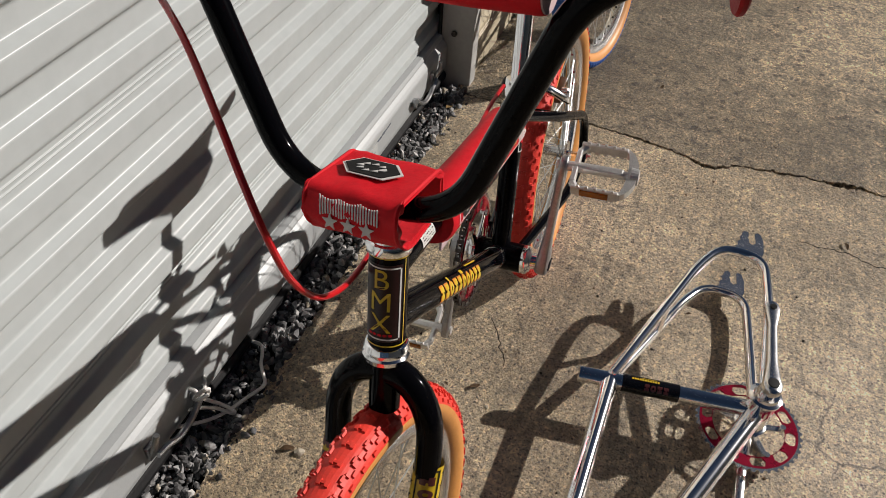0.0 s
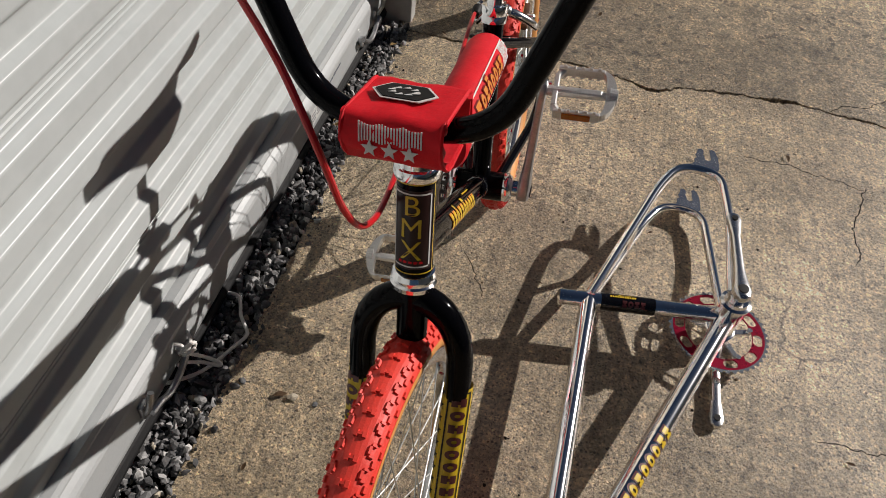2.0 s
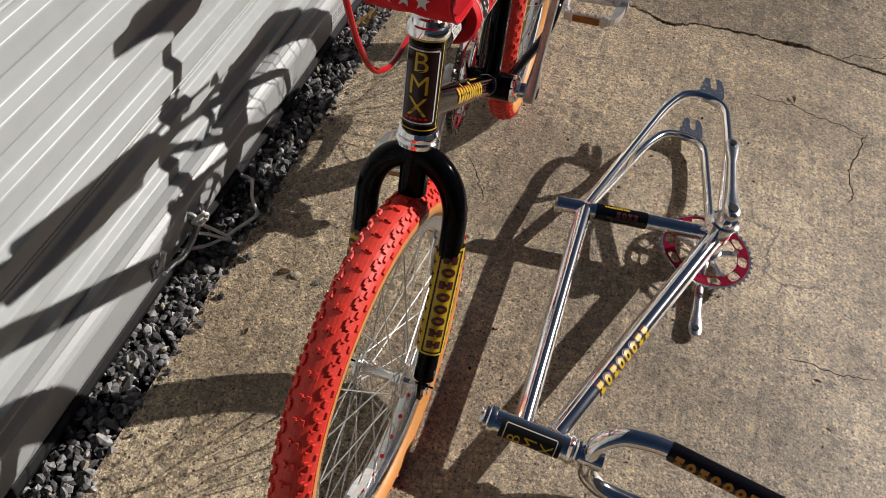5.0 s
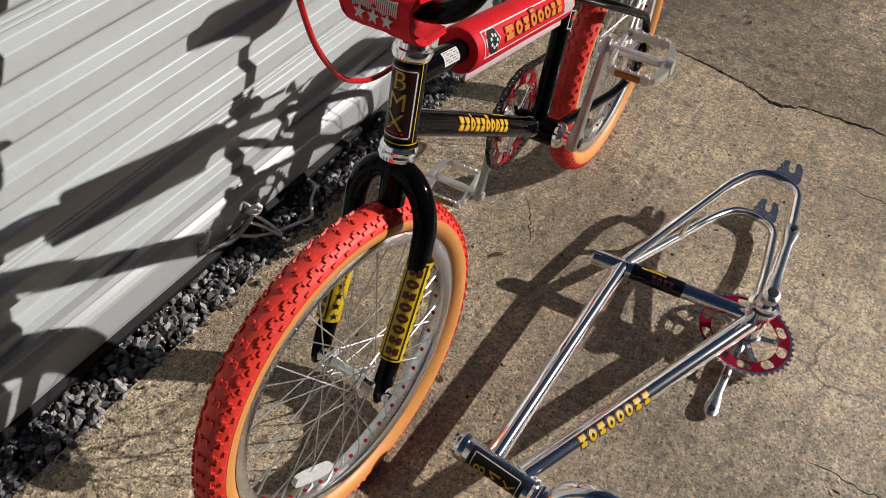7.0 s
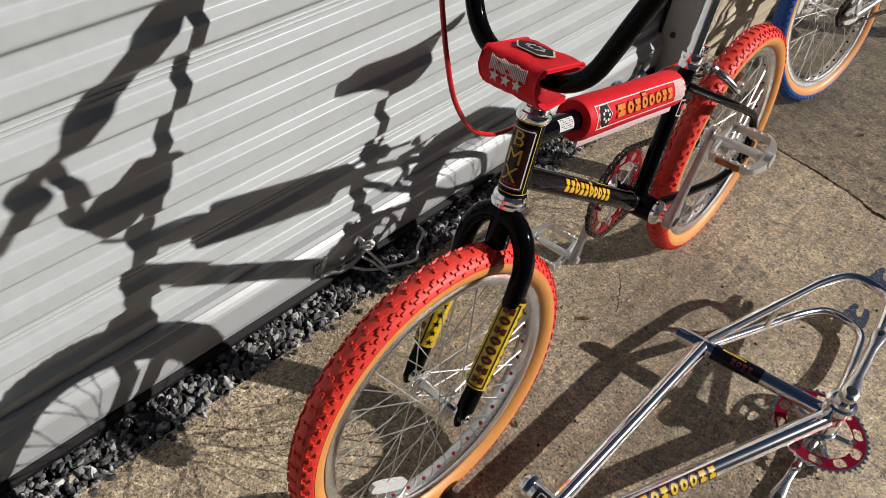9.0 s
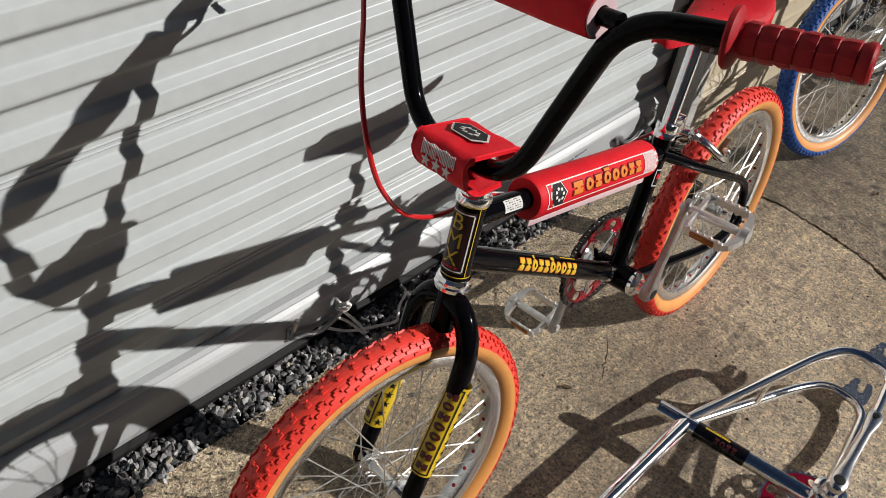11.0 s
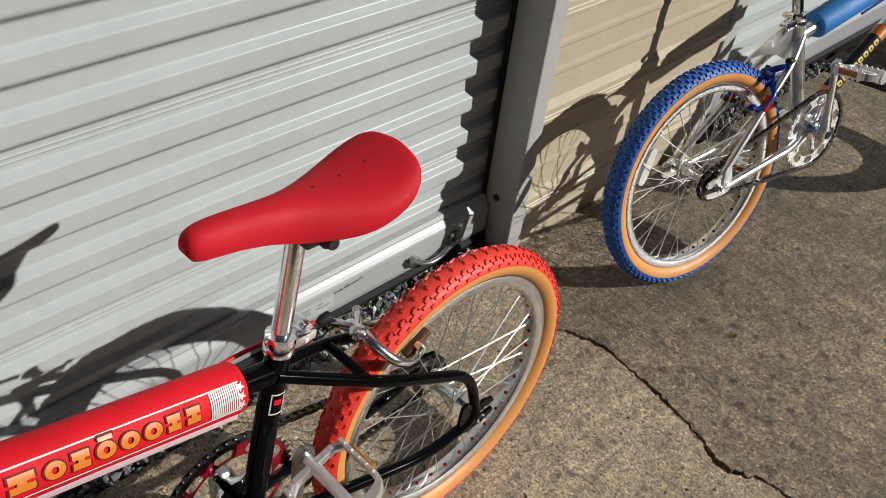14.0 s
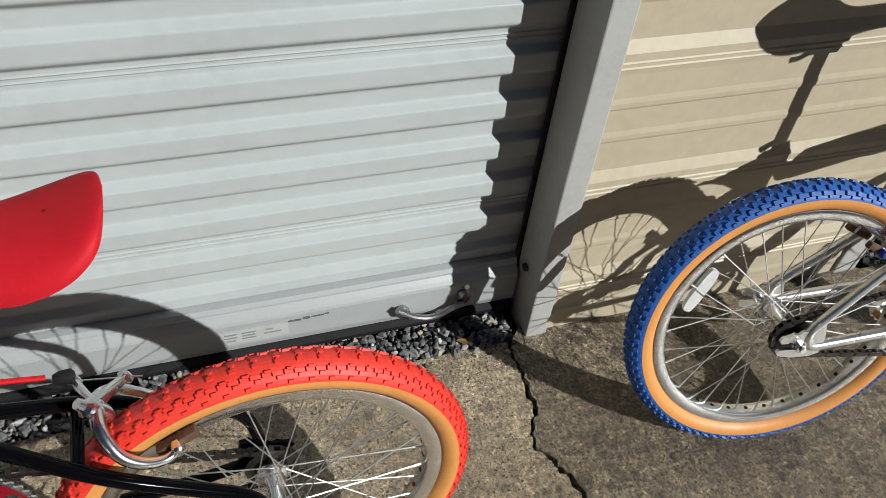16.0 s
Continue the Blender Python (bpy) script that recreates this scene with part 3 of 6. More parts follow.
def panel(name, y0, y1, label, x):
    """Cream cladding: lapped boards, each with a sloped head, two fine beads over the lap and two shallow swages on its pan."""
    prof = []
    z = 0.160 - 0.2325
    while z < 2.3:
        prof += [(z - 0.053, 0.0), (z - 0.0525, 0.0075), (z - 0.0435, 0.0085), (z - 0.0415, 0.0105), (z - 0.0395, 0.0085), (z - 0.0345, 0.0085), (z - 0.0325, 0.0105), (z - 0.0305, 0.0085), (z - 0.018, 0.0085), (z, 0.0),
                 (z + 0.054, 0.0), (z + 0.058, 0.0016), (z + 0.066, 0.0018), (z + 0.075, 0.0), (z + 0.114, 0.0), (z + 0.118, 0.0016), (z + 0.126, 0.0018), (z + 0.135, 0.0)]
        z += 0.2325
    bm = bmesh.new()
    a = [bm.verts.new((x + d, y0, zz)) for zz, d in prof] + [bm.verts.new((x - 0.05, y0, zz)) for zz in (prof[-1][0], prof[0][0])]
    b = [bm.verts.new((x + d, y1, zz)) for zz, d in prof] + [bm.verts.new((x - 0.05, y1, zz)) for zz in (prof[-1][0], prof[0][0])]
    for i in range(len(a)):
        j = (i + 1) % len(a)
        bm.faces.new((a[i], a[j], b[j], b[i]))
    bm.faces.new(a)
    bm.faces.new(b)
    return solid(name, bm, BEIGE, label, "wall panel", kind="structure", smooth=False)


panel("wall_panel", 1.434, 2.10, "cream ribbed steel wall panel", 0.078)
bm = bmesh.new()
box(bm, (0.02, 2.13, 1.15), (0.132, 0.058, 2.34), bevel=0.004)
solid("post_far", bm, POSTGREY, "grey painted steel post beside the far door", "post", kind="structure", smooth=False)
bm = bmesh.new()
box(bm, (-2.0, 1.0, 2.45), (4.2, 10.2, 0.25))
solid("roof", bm, POSTGREY, "flat grey steel shed fascia and roof", "roof", kind="structure", smooth=False)
for nm, c, s in (("wall_back", (-4.0, 1.0, 1.16), (0.1, 10, 2.32)), ("wall_south", (-2.06, -3.95, 1.16), (3.9, 0.1, 2.32)), ("wall_north", (-2.06, 5.95, 1.16), (3.9, 0.1, 2.32))):
    bm = bmesh.new()
    box(bm, c, s)
    solid(nm, bm, BEIGE, "plain cream steel shed wall", "wall", kind="structure", smooth=False)


# ---- bicycle parts ----
WHEEL_R = 0.2505


def tread_mesh(mat, name, seed):
    bm = bmesh.new()
    prof = [(0.0232 * math.sin(radians(a)), 0.2300 + 0.0212 * math.cos(radians(a))) for a in range(-84, 85, 12)]
    prof += [(0.0205 * math.sin(radians(a)), 0.2295 + 0.0185 * math.cos(radians(a))) for a in range(84, -85, -24)]
    lathe(bm, prof, seg=72, closed=True)
    n = 68

    def knob(theta, phi, along, across, high, twist=0.0):
        ph = radians(phi)
        c = Vector((0.0230 * math.sin(ph), 0, 0.2300 + 0.0209 * math.cos(ph)))
        nz = Vector((math.sin(ph), 0, math.cos(ph)))
        tx, ty = Vector((math.cos(ph), 0, -math.sin(ph))), Vector((0, 1, 0))
        tx, ty = tx * math.cos(twist) + ty * math.sin(twist), ty * math.cos(twist) - tx * math.sin(twist)
        rot = Matrix.Rotation(theta, 3, "X")
        vs = []
        for h, k in ((-0.0004, 1.06), (high * 1.05, 0.92)):
            for x, y in ((-1, -1), (1, -1), (1, 1), (-1, 1)):
                vs.append(bm.verts.new(rot @ (c + nz * h + tx * x * across / 2 * k + ty * y * along / 2 * k)))
        for q in ((4, 5, 6, 7), (0, 1, 5, 4), (1, 2, 6, 5), (2, 3, 7, 6), (3, 0, 4, 7)):
            bm.faces.new([vs[i] for i in q])

    step = 2 * math.pi / n
    for i in range(84 if seed == 2 else 0):
        # even rows of short bars across the tyre
        t, h = 2 * math.pi * i / 84, math.pi / 84
        for side in (-1, 1):
            knob(t, side * 12, 0.0062, 0.0085, 0.0028)
            knob(t + h, side * 34, 0.0062, 0.0080, 0.0028)
            knob(t, side * 54, 0.0062, 0.0070, 0.0026)
            knob(t + h, side * 68, 0.0060, 0.0045, 0.0020)
    for i in range(n if seed == 1 else 0):
        t = i * step
        # centre: two blocks joined by a narrow bar, like a letter H lying askew
        knob(t, 10, 0.0068, 0.0042, 0.0024)
        knob(t, -10, 0.0068, 0.0042, 0.0024)
        knob(t, 0, 0.0026, 0.0062, 0.0021)
        # shoulders: brackets facing outwards
        for side in (-1, 1):
            o = t + step * 0.5
            knob(o, side * 33, 0.0078, 0.0030, 0.0024)
            knob(o + step * 0.23, side * 40, 0.0024, 0.0052, 0.0023)
            knob(o - step * 0.23, side * 40, 0.0024, 0.0052, 0.0023)
            knob(t, side * 52, 0.0066, 0.0042, 0.0023)
            knob(o, side * 68, 0.0060, 0.0042, 0.0020)
    bmesh.ops.recalc_face_normals(bm, faces=bm.faces)
    me = bpy.data.meshes.new(name)
    bm.to_mesh(me)
    bm.free()
    me.materials.append(mat)
    return me


def sidewall_mesh(side):
    bm = bmesh.new()
    prof = [(side * 0.0236 * math.sin(radians(a)), 0.2298 + 0.0212 * math.cos(radians(a))) for a in range(80, 153, 12)]
    prof += [(side * 0.0200 * math.sin(radians(a)), 0.2295 + 0.018 * math.cos(radians(a))) for a in range(152, 79, -18)]
    lathe(bm, prof, seg=72, closed=True)
    return bm


def build_mesh(name, bm, mat, smooth=True):
    ob = part(name, bm, mat, smooth=smooth)
    me = ob.data
    bpy.data.objects.remove(ob)
    return me


def rim_bm():
    bm = bmesh.new()
    prof = [(-0.0150, 0.2120), (-0.0155, 0.2105), (-0.0150, 0.1985), (-0.0125, 0.1935), (-0.006, 0.1912), (0.006, 0.1912), (0.0125, 0.1935), (0.0150, 0.1985), (0.0155, 0.2105), (0.0150, 0.2120), (0.0120, 0.2110), (0.0105, 0.2030), (-0.0105, 0.2030), (-0.0120, 0.2110)]
    lathe(bm, prof, seg=72, closed=True)
    return bm


RIM = build_mesh("rim", rim_bm(), ALLOY)
WALLS = [build_mesh("sidewall", sidewall_mesh(s), TANWALL) for s in (-1, 1)]
REDTREAD = tread_mesh(REDRUBBER, "red_tyre", 1)
BLUETREAD = tread_mesh(BLUERUBBER, "blue_tyre", 2)


def spoke_mesh(side, lead):
    bm = bmesh.new()
    a = Vector((side * 0.027, 0.020 * math.sin(radians(lead * 78)), 0.020 * math.cos(radians(78))))
    rod(bm, a, Vector((side * 0.002, 0, 0.1915)), 0.00095, 6)
    rod(bm, a.lerp(Vector((side * 0.002, 0, 0.1915)), 0.93), Vector((side * 0.002, 0, 0.1915)), 0.0018, 6)
    return build_mesh("spoke", bm, SPOKE)


SPOKES = [spoke_mesh(s, w) for s, w in ((1, 1), (-1, 1), (1, -1), (-1, -1))]


def dots_bm(odd):
    bm = bmesh.new()
    for k in range(36):
        if k % 2 == odd:
            continue
        th = (k + 0.5) * math.pi / 18
        m = Matrix.Rotation(th, 4, "X") @ Matrix.Translation((0, 0, 0.1909)) @ Matrix.Rotation(radians(90), 4, "Y")
        lathe(bm, [(-0.0006, 0.0), (-0.0006, 0.0032), (0.0006, 0.0032), (0.0006, 0.0)], m, 10)
    return bm


REDDOTS = build_mesh("rim_hole", dots_bm(2), REDRING)
DARKDOTS = build_mesh("rim_hole", dots_bm(2), BLACKDECAL)


def wheel(name, parent, m, tread, dots, front, turn=0.0):
    w = part(name, RIM, None, parent, "drilled silver alloy rim with tan-walled tyre", m @ Matrix.Rotation(turn, 4, "X") @ Matrix.Scale(0.984, 4))
    part("tyre", tread, None, w, "knobby red rubber tyre" if tread is REDTREAD else "knobby blue rubber tyre")
    for me in WALLS:
        part("sidewall", me, None, w, "tan gum sidewall")
    tagged(part("rim_hole", dots, None, w), kind="stuff")
    bm = bmesh.new()
    k = 0.7 if front else 1.0
    lathe(bm, [(-0.034, 0.008), (-0.033, 0.0225), (-0.030, 0.0225), (-0.027, 0.012 * k + 0.002), (-0.01, 0.0105 * k), (0.01, 0.0105 * k), (0.027, 0.012 * k + 0.002), (0.030, 0.0225), (0.033, 0.0225), (0.034, 0.008)], seg=20)
    part("hub", bm, ALLOY, w, "polished alloy hub")
    for i in range(36):
        part("spoke", SPOKES[i % 4], None, w, m=Matrix.Rotation(2 * math.pi * i / 36, 4, "X"))
    bm = bmesh.new()
    half = 0.068 if front else 0.078
    rod(bm, (-half, 0, 0), (half, 0, 0), 0.0048, 10)
    for s in (-1, 1):
        lathe(bm, [(s * (half - 0.018), 0.0), (s * (half - 0.018), 0.0115), (s * (half - 0.015), 0.0115), (s * (half - 0.0149), 0.0088), (s * (half - 0.006), 0.0085), (s * (half - 0.005), 0.0)], seg=6)
    part("axle", bm, CHROME, w, "chromed axle and nuts")
    return w


def wrap(a, b, r, up):
    """Maps (along from a, around in metres from up) to the skin of a tube from a to b."""
    a, b = Vector(a), Vector(b)
    d = (b - a).normalized()
    u = (Vector(up) - d * d.dot(Vector(up))).normalized()
    w = d.cross(u)
    return lambda s, t, e=0.0: a + d * s + (u * math.cos(t / r) + w * math.sin(t / r)) * (r + e)


def skin(bm, f, s0, s1, t0, t1, n=8, e=0.0004, k=1):
    """A patch of thin sheet on a tube, given by wrap()."""
    g = [[bm.verts.new(f(s0 + (s1 - s0) * j / k, t0 + (t1 - t0) * i / n, e)) for j in range(k + 1)] for i in range(n + 1)]
    for p, q in zip(g, g[1:]):
        for j in range(k):
            bm.faces.new((p[j], p[j + 1], q[j + 1], q[j]))


def blob(bm, f, s, t, w, h, e=0.0008, hole=True, n=10):
    """A plain rounded ring or block of colour lying on a tube, standing for a letter."""
    out, inn = [], []
    for i in range(n):
        c, sn = math.cos(2 * math.pi * i / n), math.sin(2 * math.pi * i / n)
        c, sn = math.copysign(abs(c) ** 0.6, c), math.copysign(abs(sn) ** 0.6, sn)
        out.append(bm.verts.new(f(s + c * w / 2, t + sn * h / 2, e)))
        inn.append(bm.verts.new(f(s + c * w * 0.16, t + sn * h * 0.2, e)))
    for i in range(n):
        j = (i + 1) % n
        bm.faces.new((out[i], out[j], inn[j], inn[i]))
    if not hole:
        bm.faces.new(inn)


def glyph(bm, f, s, t, w, h, e, kind):
    """A plain shape that stands for one rounded letter: 1 ring, 2 three bars on a foot, 3 two bars on a foot, 4 two joined blocks."""
    if kind == 1:
        n, out, inn = 14, [], []
        for i in range(n):
            c, sn = math.cos(2 * math.pi * i / n), math.sin(2 * math.pi * i / n)
            out.append(bm.verts.new(f(s + c * w / 2, t + sn * h / 2, e)))
            inn.append(bm.verts.new(f(s + c * w * 0.17, t + sn * h * 0.20, e)))
        for i in range(n):
            j = (i + 1) % n
            bm.faces.new((out[i], out[j], inn[j], inn[i]))
        return

    def patch(s0, s1, t0, t1):
        skin(bm, f, s + s0 * w, s + s1 * w, t + t0 * h, t + t1 * h, 3, e)
    if kind in (2, 3):
        k = 3 if kind == 2 else 2
        patch(-0.5, 0.5, 0.20, 0.5)
        for i in range(k):
            c = -0.5 + (i + 0.5) / k
            patch(c - 0.32 / k, c + 0.32 / k, -0.5, 0.20)
    else:
        patch(-0.42, 0.42, -0.5, -0.08)
        patch(-0.42, 0.42, 0.08, 0.5)
        patch(-0.16, 0.16, -0.08, 0.08)


def letters(text, size, f, s, t, mat, parent, name="lettering", e=0.001, label=""):
    """Words that can be read, in the built-in font, laid on a skin: f maps (along, around)."""
    cu = bpy.data.curves.new("letters", "FONT")
    cu.body, cu.size, cu.align_x, cu.align_y = text, size, "CENTER", "CENTER"
    ob = new("letters", cu)
    me = bpy.data.meshes.new_from_object(ob.evaluated_get(bpy.context.evaluated_depsgraph_get()))
    bpy.data.objects.remove(ob)
    for v in me.vertices:
        x, y = v.co.x, v.co.y
        v.co = f(s - y, t - x, e)
    me.materials.append(mat)
    return part(name, me, None, parent, label)


# rows of a saddle: back from its tip, half width, top, fall at the side
SADDLE_KEYS = [(0.000, 0.006, -0.014, 0.004), (0.003, 0.0125, -0.004, 0.016), (0.010, 0.0165, 0.002, 0.022), (0.024, 0.0190, 0.005, 0.025), (0.05, 0.0205, 0.005, 0.027), (0.085, 0.0235, 0.003, 0.031), (0.115, 0.030, 0.001, 0.036),
               (0.140, 0.040, 0.000, 0.037), (0.165, 0.051, 0.000, 0.037), (0.190, 0.060, 0.002, 0.035), (0.215, 0.065, 0.007, 0.031), (0.235, 0.0645, 0.013, 0.027), (0.248, 0.060, 0.018, 0.023), (0.257, 0.052, 0.021, 0.018), (0.262, 0.040, 0.0215, 0.012), (0.265, 0.016, 0.021, 0.004)]


def saddle_row(y):
    """Half width, top and fall between the rows, gliding."""
    p = SADDLE_KEYS
    i = max(k for k in range(len(p) - 1) if p[k][0] <= y)
    a, b, c, d = p[max(i - 1, 0)], p[i], p[i + 1], p[min(i + 2, len(p) - 1)]
    h = c[0] - b[0]
    u = (y - b[0]) / h
    out = [y]
    for q in (1, 2, 3):
        m0, m1 = (c[q] - a[q]) / (c[0] - a[0]) * h, (d[q] - b[q]) / (d[0] - b[0]) * h
        out.append((2 * u ** 3 - 3 * u * u + 1) * b[q] + (u ** 3 - 2 * u * u + u) * m0 + (3 * u * u - 2 * u ** 3) * c[q] + (u ** 3 - u * u) * m1)
    return out


SADDLE_ROWS = [saddle_row(a[0] + (b[0] - a[0]) * u / 3) for a, b in zip(SADDLE_KEYS, SADDLE_KEYS[1:]) for u in range(3)] + [list(SADDLE_KEYS[-1])]


def saddle_bm():
    """A plastic saddle: one smooth moulded shell, slim rounded nose, wide back."""
    bm = bmesh.new()
    rings = []
    for y, w, top, drop in SADDLE_ROWS:
        ring = []
        for k in range(33):
            a = radians(-100 + 200 * k / 32)
            x = w * math.copysign(abs(math.sin(a)) ** 0.9, math.sin(a))
            z = top - drop * (1 - math.cos(a)) ** 1.12
            ring.append(bm.verts.new((x, y, z)))
        rings.append(ring)
    for a, b in zip(rings, rings[1:]):
        for k in range(32):
            bm.faces.new((a[k], a[k + 1], b[k + 1], b[k]))
    bm.faces.new(rings[0])
    bm.faces.new(rings[-1])
    bmesh.ops.solidify(bm, geom=bm.faces[:], thickness=0.003)
    return bm


def pedal(parent, m, mat, reflector=True):
    """A cast platform pedal: slim toothed rails, middle bar, rounded outer end with a bearing cap, reflectors."""
    bm = bmesh.new()
    for s in (-1, 1):
        box(bm, (0.045, s * 0.0385, 0), (0.066, 0.0055, 0.017), bevel=0.0015)
        rod(bm, (0.012, s * 0.0270, 0), (0.020, s * 0.0385, 0), 0.0058, 8)
        for x in (0.022, 0.034, 0.046, 0.058, 0.070):
            box(bm, (x, s * 0.0385, 0.0095), (0.0055, 0.0040, 0.0045), taper=0.6)
            box(bm, (x, s * 0.0385, -0.0095), (0.0055, 0.0040, 0.0045), taper=0.9)
    box(bm, (0.012, 0, 0), (0.008, 0.056, 0.013), bevel=0.002)
    box(bm, (0.046, 0, 0.001), (0.066, 0.0125, 0.011), bevel=0.003)
    arc = [(0.074 + 0.024 * math.cos(a), 0.0410 * math.sin(a)) for a in np.linspace(-math.pi / 2, math.pi / 2, 13)]
    inner = [(0.0775 + 0.006 * math.cos(a), 0.0350 * math.sin(a)) for a in np.linspace(math.pi / 2, -math.pi / 2, 9)]
    prism(bm, arc + inner, 0.0135, Matrix.Translation((0, 0, 0)))
    lathe(bm, [(0.088, 0.0), (0.088, 0.0125), (0.099, 0.0115), (0.1005, 0.0)], seg=18)
    lathe(bm, [(-0.016, 0.0), (-0.016, 0.007), (0.008, 0.0075), (0.014, 0.0075), (0.090, 0.0060), (0.094, 0.0)], seg=14)
    p = part("pedal", bm, mat, parent, "worn silver alloy platform pedal", m, smooth=False)
    if reflector:
        for s in (-1, 1):
            bm = bmesh.new()
            box(bm, (0.045, s * 0.0425, 0), (0.040, 0.0035, 0.0105), bevel=0.001)
            part("reflector", bm, AMBER, p, "amber pedal reflector")
    return p


def ring_gear(name, parent, m, mat, r, teeth, label, holes=10, thick=0.003):
    """A chainring: a coloured ring with rounded slots cut through it and a rim of bare metal teeth."""
    n = holes * 16
    r2, r3, r0 = r - 0.0045, r - 0.0075, r * 0.70
    bm = bmesh.new()
    rows = []
    for k in range(n):
        a = 2 * math.pi * k / n
        u = (k % 16) / 16
        # the slot takes the middle ten sixteenths of each cell, its ends rounded
        c = abs(u - 0.5)
        half = 0.0085 * math.sqrt(max(0.0, 1 - (max(0.0, c - 0.16) / 0.14) ** 2)) if c < 0.30 else 0.0
        mid = (r3 + r0) / 2
        rows.append([(r2, a), (mid + half, a), (mid - half, a), (r0, a)])
    both = [[[bm.verts.new(m @ Vector((x, math.cos(a) * q, math.sin(a) * q))) for q, a in row] for row in rows] for x in (-thick / 2, thick / 2)]
    for k in range(n):
        j = (k + 1) % n
        wide = rows[k][1][0] - rows[k][2][0] > 1e-6 or rows[j][1][0] - rows[j][2][0] > 1e-6
        for i in (0, 1, 2):
            if i == 1:
                if wide:
                    for q in (1, 2):
                        bm.faces.new((both[0][k][q], both[0][j][q], both[1][j][q], both[1][k][q]))
                continue
            bm.faces.new((both[0][k][i], both[0][j][i], both[0][j][i + 1], both[0][k][i + 1]))
            bm.faces.new((both[1][k][i], both[1][k][i + 1], both[1][j][i + 1], both[1][j][i]))
        for q in (0, 3):
            bm.faces.new((both[0][k][q], both[1][k][q], both[1][j][q], both[0][j][q]))
    bmesh.ops.remove_doubles(bm, verts=bm.verts, dist=1e-6)
    gear = part(name, bm, mat, parent, label, smooth=False)
    bm = bmesh.new()
    n = teeth * 4
    loops = [[[bm.verts.new(m @ Vector((x, math.cos(2 * math.pi * k / n) * q, math.sin(2 * math.pi * k / n) * q))) for q in (r + (0.0030 if k % 4 in (1, 2) else -0.0012), r2 + 0.0002)] for k in range(n)] for x in (-thick * 0.4, thick * 0.4)]
    for k in range(n):
        j = (k + 1) % n
        bm.faces.new((loops[0][k][0], loops[0][j][0], loops[0][j][1], loops[0][k][1]))
        bm.faces.new((loops[1][k][0], loops[1][k][1], loops[1][j][1], loops[1][j][0]))
        for q in (0, 1):
            bm.faces.new((loops[0][k][q], loops[1][k][q], loops[1][j][q], loops[0][j][q]))
    part("tooth_rim", bm, ALLOY, gear, "bare alloy teeth", smooth=False)
    return gear


def spider(parent, m, r, mat, label, arms=5):
    bm = bmesh.new()
    for k in range(arms):
        c = m @ Matrix.Rotation(2 * math.pi * (k + 0.25) / arms, 4, "X")
        box(bm, (0.004, 0, r * 0.5), (0.006, 0.014, r), c, bevel=0.002, taper=0.75)
        lathe(bm, [(-0.003, 0.0), (-0.003, 0.005), (0.009, 0.005), (0.009, 0.0)], c @ Matrix.Translation((0, 0, r * 0.94)), 10)
    lathe(bm, [(-0.004, 0.0), (-0.004, 0.020), (0.010, 0.018), (0.012, 0.0)], m, 20)
    part("spider", bm, mat, parent, label, smooth=False)


def chain(parent, front, rear, r0, r1, lat):
    """A roller chain round two sprockets: open links, alternating plates."""
    f, b = Vector(front), Vector(rear)
    d = b - f
    base, off = math.atan2(d.z, d.y), math.acos((r0 - r1) / d.length)
    loop = []
    for a in np.linspace(base + off, base + 2 * math.pi - off, 30):
        loop.append(Vector((lat, f.y + math.cos(a) * r0, f.z + math.sin(a) * r0)))
    for a in np.linspace(base - off, base + off, 14):
        loop.append(Vector((lat, b.y + math.cos(a) * r1, b.z + math.sin(a) * r1)))
    loop.append(loop[0])
    total = [0.0]
    for p, q in zip(loop, loop[1:]):
        total.append(total[-1] + (q - p).length)
    n = int(total[-1] / 0.0127) // 2 * 2
    pts, i = [], 0
    for k in range(n + 1):
        s = total[-1] * k / n
        while i < len(total) - 2 and total[i + 1] < s:
            i += 1
        pts.append(loop[i].lerp(loop[i + 1], (s - total[i]) / max(1e-9, total[i + 1] - total[i])))
    bm = bmesh.new()
    for k in range(n):
        p, q = pts[k], pts[k + 1]
        m = frame_of((p + q) / 2, q - p, (1, 0, 0))
        w = 0.0042 if k % 2 else 0.0030
        for s in (-1, 1):
            box(bm, (0, 0, s * w), (0.0180, 0.0075 if k % 2 else 0.0068, 0.0011), m)
        box(bm, (0.0063, 0, 0), (0.006, 0.006, 0.007), m)
    return part("chain", bm, DARKSTEEL, parent, "dark oily roller chain", smooth=False)


